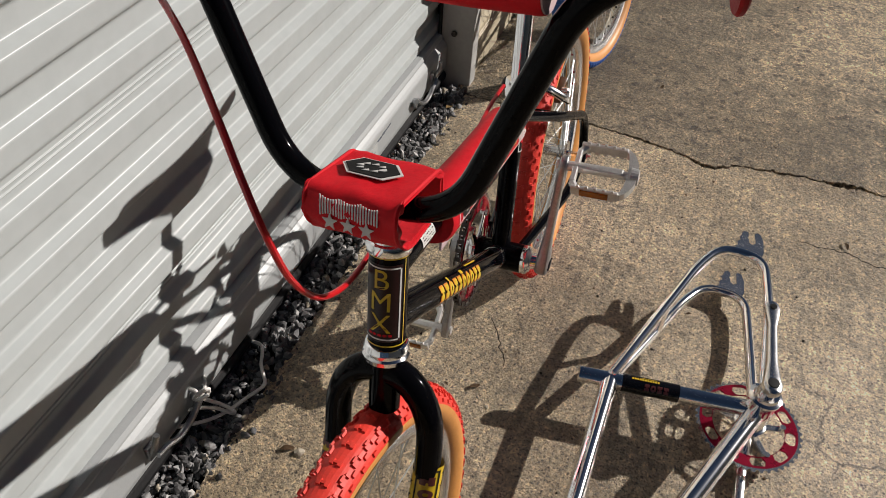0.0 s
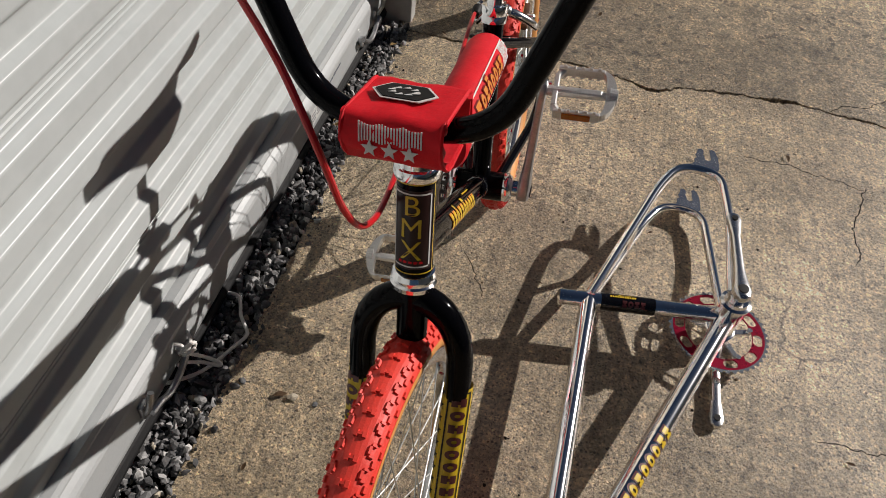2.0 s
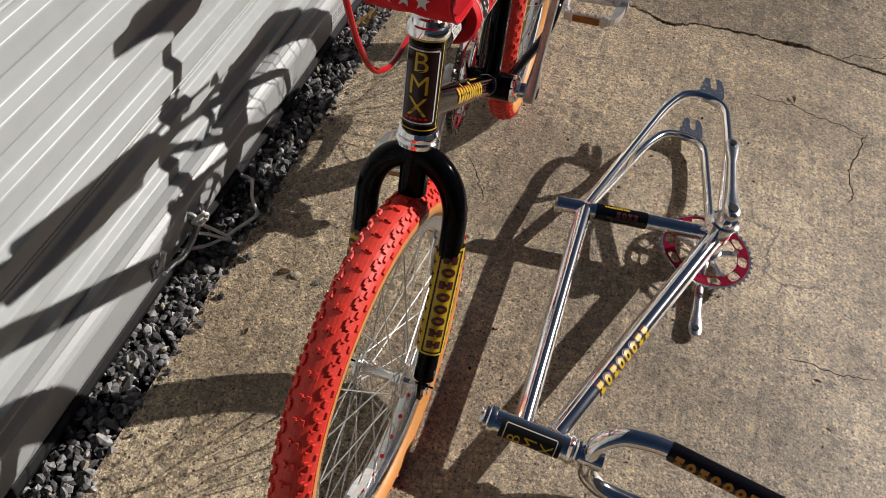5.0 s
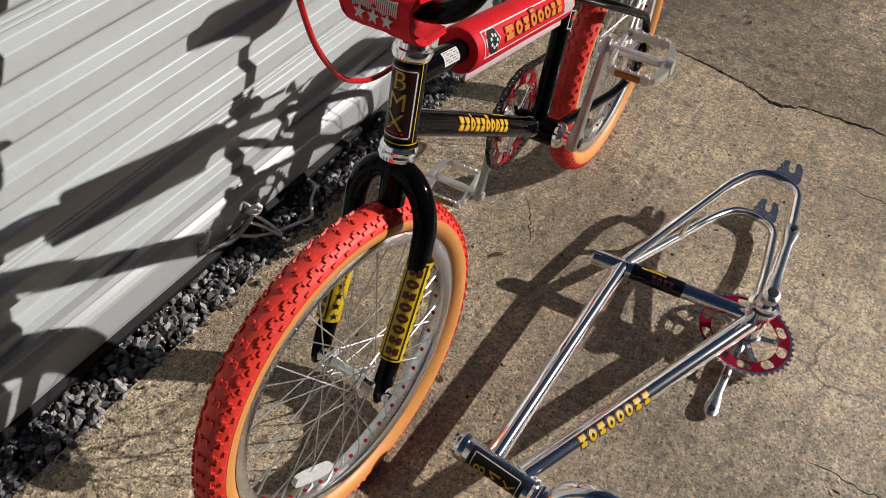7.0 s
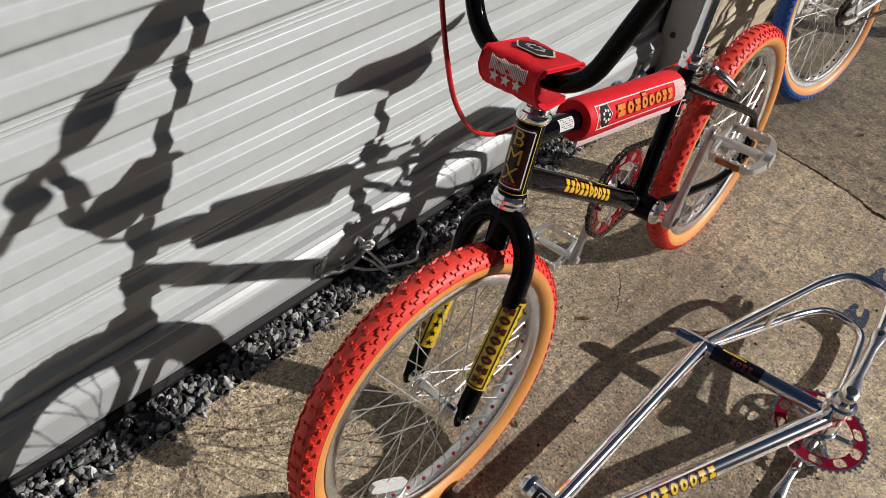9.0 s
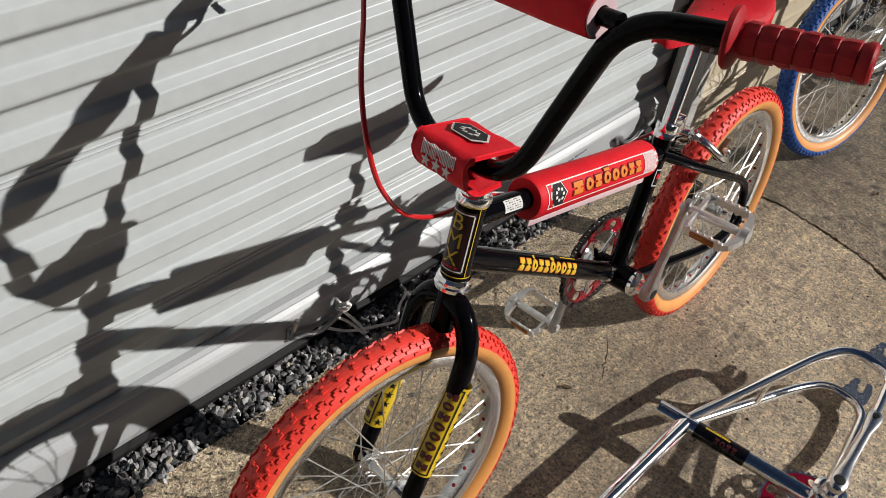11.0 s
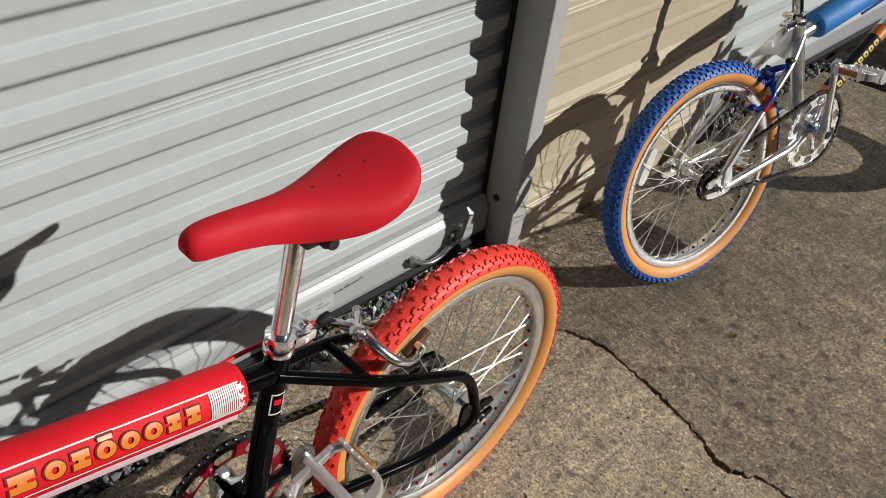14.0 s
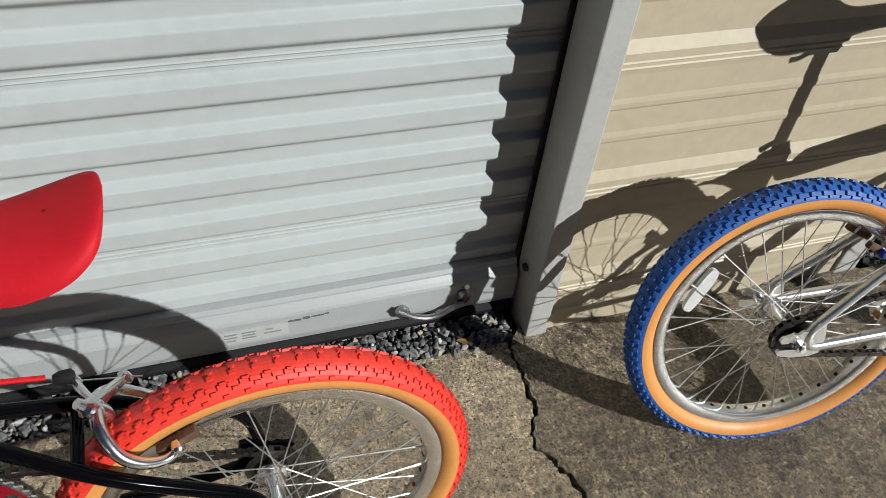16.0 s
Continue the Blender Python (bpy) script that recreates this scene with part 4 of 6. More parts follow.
def crank(name, parent, a, b, mat, label, out):
    """A crank arm from the axle a to the pedal b; out: the side it faces."""
    a, b = Vector(a), Vector(b)
    m = frame_of(a, b - a, out)
    n = (b - a).length
    bm = bmesh.new()
    rows = []
    for s, w, h in ((-0.018, 0.006, 0.006), (-0.013, 0.013, 0.010), (0.0, 0.0165, 0.011), (0.016, 0.0130, 0.010), (0.05, 0.0088, 0.0070), (n * 0.75, 0.0078, 0.0062), (n - 0.016, 0.0115, 0.0065), (n, 0.0135, 0.0068), (n + 0.011, 0.010, 0.0062), (n + 0.0145, 0.004, 0.005)):
        ring = []
        for k in range(12):
            an = 2 * math.pi * k / 12
            c, sn = math.cos(an), math.sin(an)
            ring.append(bm.verts.new(m @ Vector((s, math.copysign(abs(c) ** 0.6, c) * w, math.copysign(abs(sn) ** 0.6, sn) * h))))
        rows.append(ring)
    for p, q in zip(rows, rows[1:]):
        for k in range(12):
            bm.faces.new((p[k], p[(k + 1) % 12], q[(k + 1) % 12], q[k]))
    bm.faces.new(rows[0])
    bm.faces.new(rows[-1])
    arm = part(name, bm, mat, parent, label)
    bm = bmesh.new()
    zx = m @ Matrix.Rotation(radians(-90), 4, "Y")
    lathe(bm, [(0.0095, 0.0), (0.0095, 0.0095), (0.0118, 0.009), (0.0122, 0.006), (0.0122, 0.0)], zx, 14)
    part("dust_cap", bm, RUBBER, arm, "black dust cap")
    return arm, m, n


def diamond(place, spec):
    """A loop-tail frame's tubes as bmeshes by name; place maps (side, back, up) into the thing."""
    def P(lat, k):
        return place(lat, *spec[k]) if isinstance(k, str) else place(lat, *k)

    out = {}
    bm = bmesh.new()
    a, b = P(0, "head_top"), P(0, "head_bot")
    rod(bm, a, b, 0.0185, 22)
    out["head_tube"] = bm
    for name, ends, r in (("top_tube", ("tt_head", "cluster"), 0.0145), ("down_tube", ("dt_head", "bb"), 0.0165), ("seat_tube", ("bb", "seat_top"), 0.0145)):
        bm = bmesh.new()
        rod(bm, P(0, ends[0]), P(0, ends[1]), r, 20)
        out[name] = bm
    bm = bmesh.new()
    rod(bm, P(-0.036, "bb"), P(0.036, "bb"), 0.0225, 24)
    out["bottom_bracket"] = bm
    for s, nm in ((1, "rear_loop"), (-1, "rear_loop_2")):
        bm = bmesh.new()
        pts = [P(s * 0.009, "cluster")] + [P(s * w, q) for w, q in spec["loop"]] + [P(s * 0.022, "bb")]
        tube(bm, rounded(pts, spec["bends"], 7), spec.get("stay", 0.0092), 14)
        out[nm] = bm
    bm = bmesh.new()
    q = spec["bridge"]
    rod(bm, P(-0.036, q), P(0.036, q), 0.0065, 12)
    out["brake_bridge"] = bm
    return out


def dropout(m):
    """A slotted rear dropout plate with notches and two holes; local x back along the slot, y up, z out."""
    bm = bmesh.new()
    o = [(-0.036, -0.014), (-0.020, -0.020), (0.010, -0.021), (0.030, -0.017), (0.034, -0.011), (0.031, -0.006), (0.002, -0.006), (-0.003, 0.0), (0.002, 0.006), (0.012, 0.006), (0.016, 0.009), (0.020, 0.006), (0.030, 0.006), (0.034, 0.010), (0.031, 0.017), (0.020, 0.020), (0.014, 0.024), (0.006, 0.022), (0.0, 0.028), (-0.010, 0.028), (-0.020, 0.042), (-0.032, 0.040), (-0.038, 0.014)]
    prism(bm, [(x, y) for x, y in o], 0.005, m)
    for x, y in ((-0.006, 0.0205), (0.010, 0.0145)):
        lathe(bm, [(-0.0029, 0.0018), (-0.0029, 0.0036), (0.0029, 0.0036), (0.0029, 0.0018)], m @ Matrix.Translation((x, y, 0)) @ Matrix.Rotation(radians(90), 4, "Y"), 12, closed=True)
    return bm


HEAD_AXIS = Vector((0, 0.032, 0.109)).normalized()
HEAD_LOW = Vector((0, 0.139, 0.541))
BIKE = dict(head_top=(0.1705, 0.648), head_bot=(0.141, 0.547), tt_head=(0.165, 0.624), dt_head=(0.150, 0.572), bb=(0.551, 0.292), cluster=(0.612, 0.508), seat_top=(0.627, 0.545),
            loop=[(0.050, (0.735, 0.437)), (0.060, (0.878, 0.352)), (0.062, (0.896, 0.248)), (0.058, (0.80, 0.238))], bends=[0.05, 0.04, 0.035, 0.05], bridge=(0.715, 0.449), stay=0.0080)
HOLES = 8
FRONT_Y = 0.013            # the front axle, back from the origin
BIKE_STRAIGHT = dict(BIKE, loop=[(0.034, (0.665, 0.465)), (0.060, (0.866, 0.272)), (0.061, (0.858, 0.246)), (0.057, (0.640, 0.278))], bends=[0.05, 0.02, 0.02, 0.03], bridge=(0.715, 0.418))


def bicycle(name, label, m, c, steer=0.0, pedal_turn=0.0):
    """A small-wheeled stunt bicycle; c holds its colours and what it carries. Local y runs back from the front axle."""
    root = thing(name, label, "bicycle", m)
    S = Matrix.Translation(HEAD_LOW) @ Matrix.Rotation(radians(steer), 4, HEAD_AXIS) @ Matrix.Translation(-HEAD_LOW)

    rear = c.get("rear", 0.896)

    def at(lat, y, z):
        return Vector((lat, y, z))

    # frame
    names = dict(rear_loop_2="rear_loop")
    for k, bm in diamond(at, c.get("spec", BIKE)).items():
        part(names.get(k, k), bm, c["frame"], root, c["frame_word"] + " " + names.get(k, k).replace("_", " "))
    for s in (-1, 1):
        mm = Matrix.Translation((s * 0.062, rear, WHEEL_R)) @ Matrix(((0, 0, s, 0), (1, 0, 0, 0), (0, 1, 0, 0), (0, 0, 0, 1)))
        part("dropout", dropout(mm), c["frame"], root, smooth=False)
    if c.get("bands"):
        for s in (-1, 1):
            bm = bmesh.new()
            p, q = Vector((s * 0.034, 0.665, 0.465)), Vector((s * 0.060, 0.866, 0.272))
            rod(bm, p.lerp(q, 0.30), p.lerp(q, 0.42), 0.0098, 14)
            part("band", bm, REDRING, root, "red reflective band")
        bm = bmesh.new()
        rim = [(0.634, 0.552), (0.660, 0.541), (0.695, 0.526), (0.745, 0.500), (0.782, 0.477), (0.765, 0.483), (0.748, 0.487), (0.730, 0.488), (0.700, 0.485), (0.672, 0.477), (0.652, 0.466), (0.630, 0.456), (0.614, 0.500)]
        hole = [(0.674 + 0.011 * math.cos(k * math.pi / 7) - 0.003 * math.sin(k * math.pi / 7), 0.516 + 0.006 * math.sin(k * math.pi / 7) - 0.005 * math.cos(k * math.pi / 7)) for k in range(14)]
        prism(bm, rim[:3] + [hole[k % 14] for k in range(4, -11, -1)] + rim[2:], 0.004, Matrix(((0, 0, 1, 0), (1, 0, 0, 0), (0, 1, 0, 0), (0, 0, 0, 1))))
        part("gusset", bm, c["frame"], root, "flat chrome seat gusset", smooth=False)
        a, b = Vector((0, *BIKE["dt_head"])), Vector((0, *BIKE["bb"]))
        for u0, u1, mt, lab in ((0.38, 0.44, ORANGE, "orange band"), (0.44, 0.78, BLACKDECAL, "black down tube decal"), (0.78, 0.83, ORANGE, "orange band")):
            bm = bmesh.new()
            rod(bm, a.lerp(b, u0), a.lerp(b, u1), 0.0169, 20)
            part("decal", bm, mt, root, lab)
        f = wrap(a.lerp(b, 0.44), b, 0.0171, (-1, 0, 0.4))
        bm = bmesh.new()
        for i in range(8):
            blob(bm, f, 0.014 + i * 0.0185, 0.0, 0.015, 0.013, 0.0006)
        part("print", bm, YELLOW, root, "row of rounded yellow letter shapes")
    # headset cups and lock ring
    bm = bmesh.new()
    lo, hi = Vector((0, *BIKE["head_bot"])), Vector((0, *BIKE["head_top"]))
    X = frame_of(lo, HEAD_AXIS, (0, -1, 0))
    lathe(bm, [(-0.016, 0.014), (-0.015, 0.0225), (-0.010, 0.0235), (-0.008, 0.0215), (-0.005, 0.0215), (-0.003, 0.0225), (0.002, 0.021), (0.003, 0.0186)], X, 26)
    part("headset_cup", bm, CHROME, root, "chromed lower headset cup", S)
    bm = bmesh.new()
    X2 = frame_of(hi, HEAD_AXIS, (0, -1, 0))
    lathe(bm, [(-0.003, 0.0186), (-0.002, 0.021), (0.004, 0.0225), (0.008, 0.0215), (0.009, 0.0185), (0.015, 0.0185), (0.016, 0.012)], X2, 26)
    part("headset_cup", bm, CHROME, root, "chromed upper headset cup", S)
    for s in (-1, 1):
        bm = bmesh.new()
        mm = Matrix.Translation((s * 0.036, *BIKE["bb"]))
        lathe(bm, [(-0.001 * s, 0.0), (-0.001 * s, 0.0215), (0.004 * s, 0.0225), (0.008 * s, 0.0222), (0.013 * s, 0.018), (0.015 * s, 0.013), (0.028 * s, 0.012), (0.028 * s, 0.0)], mm, 22)
        part("bearing_cup", bm, CHROME, root, "chromed bottom bracket cup")
    # fork: two legs curving out of the crown
    def axis_y(z):
        return HEAD_LOW.y + (z - HEAD_LOW.z) * HEAD_AXIS.y / HEAD_AXIS.z
    bm = bmesh.new()
    rod(bm, (0, axis_y(0.530), 0.530), (0, axis_y(0.474), 0.474), 0.0160, 20)
    part("steerer", bm, c["fork"], root, m=S)
    legs = {}
    for s in (-1, 1):
        arch = [(s * 0.0535 * math.sin(radians(q)) ** 0.9, axis_y(0.447 + 0.071 * math.cos(radians(q)) ** 0.9) - 0.001 * q / 90, 0.447 + 0.071 * math.cos(radians(q)) ** 0.9) for q in range(4, 85, 10)]
        pts = [Vector(p) for p in arch] + rounded([(s * 0.0537, axis_y(0.40) - 0.004, 0.40), (s * 0.0533, axis_y(0.36) - 0.020, 0.345), (s * 0.053, 0.006 + FRONT_Y, 0.264)], 0.03, 4)
        bm = bmesh.new()
        tube(bm, pts, 0.0152, 18, r1=0.0128)
        leg = part("fork_leg", bm, c["fork"], root, c["fork_word"] + " fork leg", S)
        legs[s] = (leg, pts)
        bm = bmesh.new()
        mm = Matrix.Translation((s * 0.0535, FRONT_Y, WHEEL_R)) @ Matrix(((0, 0, s, 0), (0, 1, 0, 0), (1, 0, 0, 0), (0, 0, 0, 1)))
        prism(bm, [(0.028, 0.006), (0.026, -0.006), (0.006, -0.014), (-0.008, -0.014), (-0.012, -0.007), (-0.012, 0.008), (-0.004, 0.014), (0.008, 0.014)], 0.005, mm)
        part("dropout", bm, c["fork"], leg, smooth=False)
        if c.get("fork_decal"):
            a, b = Vector((s * 0.0535, axis_y(0.40) - 0.004, 0.40)), Vector((s * 0.053, 0.006 + FRONT_Y, 0.268))
            d = (b - a)
            a2, b2 = a + d * -0.17, a + d * 0.75
            f = wrap(a2, b2, 0.0147, (s * 0.35, -0.9, 0))
            n = (b2 - a2).length
            bm = bmesh.new()
            skin(bm, f, 0, n, -0.042, 0.042, 24, 0.0009)
            dec = part("decal", bm, YELLOW, leg, "yellow decal with black outline shapes")
            bm = bmesh.new()
            for t0 in (-0.0125, 0.0105):
                skin(bm, f, 0.003, n - 0.003, t0, t0 + 0.0020, 2, 0.0014)
            for e0 in (0.003, n - 0.005):
                skin(bm, f, e0, e0 + 0.0020, -0.0125, 0.0125, 8, 0.0014)
            for i in range(9):
                # small stars down both flanks
                for t0 in (-0.0215, 0.0215):
                    cs = 0.009 + (n - 0.018) * i / 8
                    ring = [bm.verts.new(f(cs + (0.0064 if k % 2 == 0 else 0.0024) * math.cos(k * math.pi / 5 + 0.5), t0 + (0.0064 if k % 2 == 0 else 0.0024) * math.sin(k * math.pi / 5 + 0.5), 0.0014)) for k in range(10)]
                    mid = bm.verts.new(f(cs, t0, 0.0014))
                    for k in range(10):
                        bm.faces.new((ring[k], ring[(k + 1) % 10], mid))
            part("print", bm, BLACKDECAL, dec, smooth=False)
            bm = bmesh.new()
            for i in range(HOLES):
                glyph(bm, f, 0.015 + (n - 0.030) * i / (HOLES - 1), 0.0, 0.0118, 0.0155, 0.0015, (4, 1, 4, 1, 1, 1, 4, 4)[i])
            part("print", bm, MAROON, dec, "row of rounded maroon letter shapes", smooth=False)
    wf = wheel("front_wheel", root, S @ Matrix.Translation((0, FRONT_Y, WHEEL_R)), c["tread"], c["dots"], True, 0.3)
    wr = wheel("rear_wheel", root, Matrix.Translation((0, rear, WHEEL_R)), c["tread"], c["dots"], False, 0.1)
    # spoke reflectors
    for w, ang in ((wf, c.get("front_reflector", 198)), (wr, c.get("rear_reflector"))):
        if ang is None:
            continue
        bm = bmesh.new()
        mm = Matrix.Rotation(radians(ang), 4, "X") @ Matrix.Translation((0.004, 0, 0.160))
        prism(bm, [(0.041 * math.copysign(abs(math.cos(t)) ** 0.7, math.cos(t)), 0.0102 * math.copysign(abs(math.sin(t)) ** 0.5, math.sin(t))) for t in np.linspace(0, 2 * math.pi, 20, endpoint=False)], 0.008, mm @ Matrix(((0, 0, 1, 0), (1, 0, 0, 0), (0, 1, 0, 0), (0, 0, 0, 1))))
        part("spoke_reflector", bm, REFLECTOR, w, "clear oval spoke reflector")
    # stem and handlebar
    bm = bmesh.new()
    rod(bm, (0, axis_y(0.655), 0.655), (0, axis_y(0.70), 0.70), 0.0135, 18)
    box(bm, (0, axis_y(0.71) - 0.012, 0.708), (0.050, 0.052, 0.030), Matrix(), bevel=0.005)
    box(bm, (0, 0.152, 0.7175), (0.048, 0.040, 0.012), Matrix(), bevel=0.004)
    for x in (-0.016, 0.016):
        for y in (-0.014, 0.014):
            lathe(bm, [(0, 0.0), (0, 0.0055), (0.006, 0.005), (0.006, 0.0)], Matrix.Translation((x, 0.152 + y, 0.7225)) @ Matrix.Rotation(radians(-90), 4, "Y"), 8)
    part("stem", bm, ALLOY, root, "polished alloy stem with four bolts", S, smooth=False)
    bm = bmesh.new()
    half = c.get("bar_half", 0.346)
    bar = rounded([(-half, 0.244, 0.908), (-0.156, 0.188, 0.908), (-0.076, 0.151, 0.718), (0.076, 0.151, 0.718), (0.166, 0.190, 0.914), (half, 0.244, 0.919)], [0.045, 0.05, 0.05, 0.045], 9)
    tube(bm, bar, 0.0112, 18)
    hb = part("handlebar", bm, c["bar"], root, c["bar_word"] + " high-rise handlebar", S)
    bm = bmesh.new()
    rod(bm, (-0.153, 0.189, 0.903), (0.160, 0.190, 0.907), 0.0085, 14)
    part("crossbar", bm, c["bar"], hb)
    for s in (-1, 1):
        b = Vector((s * half, 0.244, 0.919 if s > 0 else 0.908))
        a = b.lerp(Vector((0.166, 0.190, 0.914)) if s > 0 else Vector((-0.156, 0.188, 0.908)), 0.516 if s > 0 else 0.49)
        g = frame_of(a, b - a, (0, 0, 1))
        n = (b - a).length
        prof = [(-0.006, 0.0115), (-0.006, 0.0240), (-0.004, 0.0255), (-0.001, 0.025), (0.001, 0.022), (0.003, 0.0150)]
        for i in range(6):
            u = 0.006 + i * (n - 0.012) / 6
            w = (n - 0.012) / 6
            prof += [(u, 0.0140), (u + 0.002, 0.0150), (u + w - 0.003, 0.0148), (u + w - 0.002, 0.0136)]
        prof += [(n - 0.006, 0.0142), (n - 0.003, 0.0158), (n + 0.001, 0.0156), (n + 0.003, 0.014), (n + 0.003, 0.0030), (n + 0.0005, 0.0026), (n, 0.0)]
        bm = bmesh.new()
        lathe(bm, prof, Matrix(), 42)
        for v in bm.verts:
            if 0.004 < v.co.x < n - 0.008 and round(math.atan2(v.co.z, v.co.y) / (2 * math.pi) * 42) % 6 == 0:
                v.co.y, v.co.z = v.co.y * 1.07, v.co.z * 1.07
        bm.transform(g)
        part("grip", bm, c["grip"], hb, c["grip_word"] + " flanged rubber grip")
    # crossbar pad, stem pad, top tube pad
    if c.get("pads"):
        bm = bmesh.new()
        X = Matrix.Translation((0, 0.190, 0.906))
        lathe(bm, [(-0.138, 0.0095), (-0.140, 0.017), (-0.136, 0.0205), (-0.09, 0.0222), (0.0, 0.0217), (0.085, 0.0222), (0.135, 0.0212), (0.138, 0.0204)], X, 30)
        xp = part("crossbar_pad", bm, c["pad"], root, c["pad_word"] + " crossbar pad with stitched seam", S)
        bm = bmesh.new()
        lathe(bm, [(0.137, 0.0092), (0.137, 0.0199), (0.1392, 0.0195), (0.1398, 0.017), (0.1392, 0.0100)], X, 30, closed=True)
        part("lining", bm, LININGWHITE, xp, "pale foam lining showing at the end")
        f = wrap((-0.138, 0.190, 0.906), (0.13, 0.190, 0.906), 0.0224, (0, -0.97, 0.22))
        bm = bmesh.new()
        for t0 in (-0.008, 0.0072):
            skin(bm, f, 0.05, 0.165, t0, t0 + 0.0008, 1, 0.0006, k=5)
        for s0 in (0.05, 0.1642):
            skin(bm, f, s0, s0 + 0.0008, -0.008, 0.008, 6, 0.0006)
        part("print", bm, WHITEDECAL, xp)
        bm = bmesh.new()
        for i in range(8):
            blob(bm, f, 0.066 + i * 0.0115, 0, 0.009, 0.008, 0.0007)
        part("print", bm, c["print2"], xp, "dull printed letter shapes")
        # stem pad: a sheet folded over the stem
        line = rounded([(0, 0.172, 0.690), (0, 0.134, 0.691), (0, 0.117, 0.714), (0, 0.124, 0.739), (0, 0.201, 0.7235), (0, 0.197, 0.690)], [0.012, 0.014, 0.011, 0.009], 6)
        bm = bmesh.new()
        prev = None
        nn = len(line)
        for i, p in enumerate(line):
            tan = (line[min(i + 1, nn - 1)] - line[max(i - 1, 0)]).normalized()
            nor = Vector((0, -tan.z, tan.y))
            half = 0.043 - 0.0015 * math.sin(i * 0.9)
            row = [bm.verts.new(Vector((x, p.y, p.z)) + nor * (k + 0.0012 * math.sin(x * 130 + i))) for x in np.linspace(-half, half, 7) for k in (-0.0032, 0.0032)]
            if prev:
                for j in range(0, 12, 2):
                    bm.faces.new((prev[j], prev[j + 2], row[j + 2], row[j]))
                    bm.faces.new((prev[j + 1], row[j + 1], row[j + 3], prev[j + 3]))
                bm.faces.new((prev[0], row[0], row[1], prev[1]))
                bm.faces.new((prev[12], prev[13], row[13], row[12]))
            else:
                for j in range(0, 12, 2):
                    bm.faces.new((row[j], row[j + 1], row[j + 3], row[j + 2]))
            prev = row
        for j in range(0, 12, 2):
            bm.faces.new((prev[j], prev[j + 2], prev[j + 3], prev[j + 1]))
        sp = part("stem_pad", bm, c["pad"], root, c["pad_word"] + " folded stem pad", S)
        # piping along its edges
        for s in (-1, 1):
            bm = bmesh.new()
            tube(bm, [Vector((s * 0.042, p.y, p.z)) + Vector((0, -(line[min(i + 1, nn - 1)] - line[max(i - 1, 0)]).normalized().z, (line[min(i + 1, nn - 1)] - line[max(i - 1, 0)]).normalized().y)) * 0.002 for i, p in enumerate(line)], 0.0022, 6)
            part("piping", bm, c["pad"], sp)

        def plate(name2, m2, outline, mat, lab=""):
            b2 = bmesh.new()
            prism(b2, outline, 0.0008, m2)
            return part(name2, b2, mat, sp, lab, smooth=False)
        topm = frame_of((-0.004, 0.168, 0.7359), (1, 0, 0), (0, 0.182, 0.983))
        hexa = [(-0.026, 0), (-0.015, 0.0125), (0.015, 0.0125), (0.026, 0), (0.015, -0.0125), (-0.015, -0.0125)]
        plate("badge", topm @ Matrix.Translation((0, 0, 0.0004)), [(x * 1.12, y * 1.15) for x, y in hexa], WHITEDECAL, "white-edged six-sided badge")
        plate("badge", topm @ Matrix.Translation((0, 0, 0.0012)), hexa, BLACKDECAL, "black six-sided badge")
        b2 = bmesh.new()
        for i in range(9):
            an = i * 0.75
            prism(b2, [(math.cos(an) * 0.011 - 0.004, math.sin(an) * 0.006 - 0.002), (math.cos(an) * 0.011 + 0.003, math.sin(an) * 0.006 - 0.001), (math.cos(an) * 0.011 + 0.001, math.sin(an) * 0.006 + 0.002)], 0.0006, topm @ Matrix.Translation((0, 0, 0.0019)))
        part("badge_print", b2, WHITEDECAL, sp, smooth=False)
        fm = frame_of((0.0, 0.1150, 0.7205), (1, 0, 0), (0, -0.96, 0.28))
        for sx in (-0.017, 0.0, 0.017):
            star = [((0.0076 if k % 2 == 0 else 0.0033) * math.sin(k * math.pi / 5) + sx, (0.0076 if k % 2 == 0 else 0.0033) * math.cos(k * math.pi / 5) - 0.003) for k in range(10)]
            plate("star", fm, star, WHITEDECAL)
        b2 = bmesh.new()
        for i in range(22):
            box(b2, (-0.026 + i * 0.0025, 0.0105, 0), (0.0012, 0.018 - 0.005 * abs(math.sin(i * 0.42)), 0.0007), fm)
        part("stripe", b2, WHITEDECAL, sp, "fine white printed stripes", smooth=False)
        # top tube pad
        a, b = Vector((0, *BIKE["tt_head"])), Vector((0, *BIKE["cluster"]))
        d = (b - a)
        a2, b2_ = a + d * 0.235, a + d * 0.896
        G = frame_of(a2, d, (0, 0, 1))
        n = (b2_ - a2).length
        bm = bmesh.new()
        lathe(bm, [(0.0, 0.015), (-0.001, 0.027), (0.004, 0.0295), (n * 0.5, 0.0285), (n - 0.004, 0.0292), (n, 0.027), (n - 0.001, 0.015)], G, 30)
        fp = part("top_tube_pad", bm, c["pad"], root, c["pad_word"] + " top tube pad with white border")
        bm = bmesh.new()
        box(bm, (n / 2, -0.013, -0.029), (n * 0.99, 0.003, 0.012), G, bevel=0.001)
        part("flap", bm, LININGWHITE, fp, "pale closing flap under the pad")
        f = wrap(a2, b2_, 0.0292, (1.0, 0, 0.42))
        bm = bmesh.new()
        for t0 in (-0.0165, 0.0150):
            skin(bm, f, 0.012, n - 0.010, t0, t0 + 0.0018, 1, 0.0008, k=5)
        skin(bm, f, 0.012, 0.0138, -0.0165, 0.0168, 8, 0.0008)
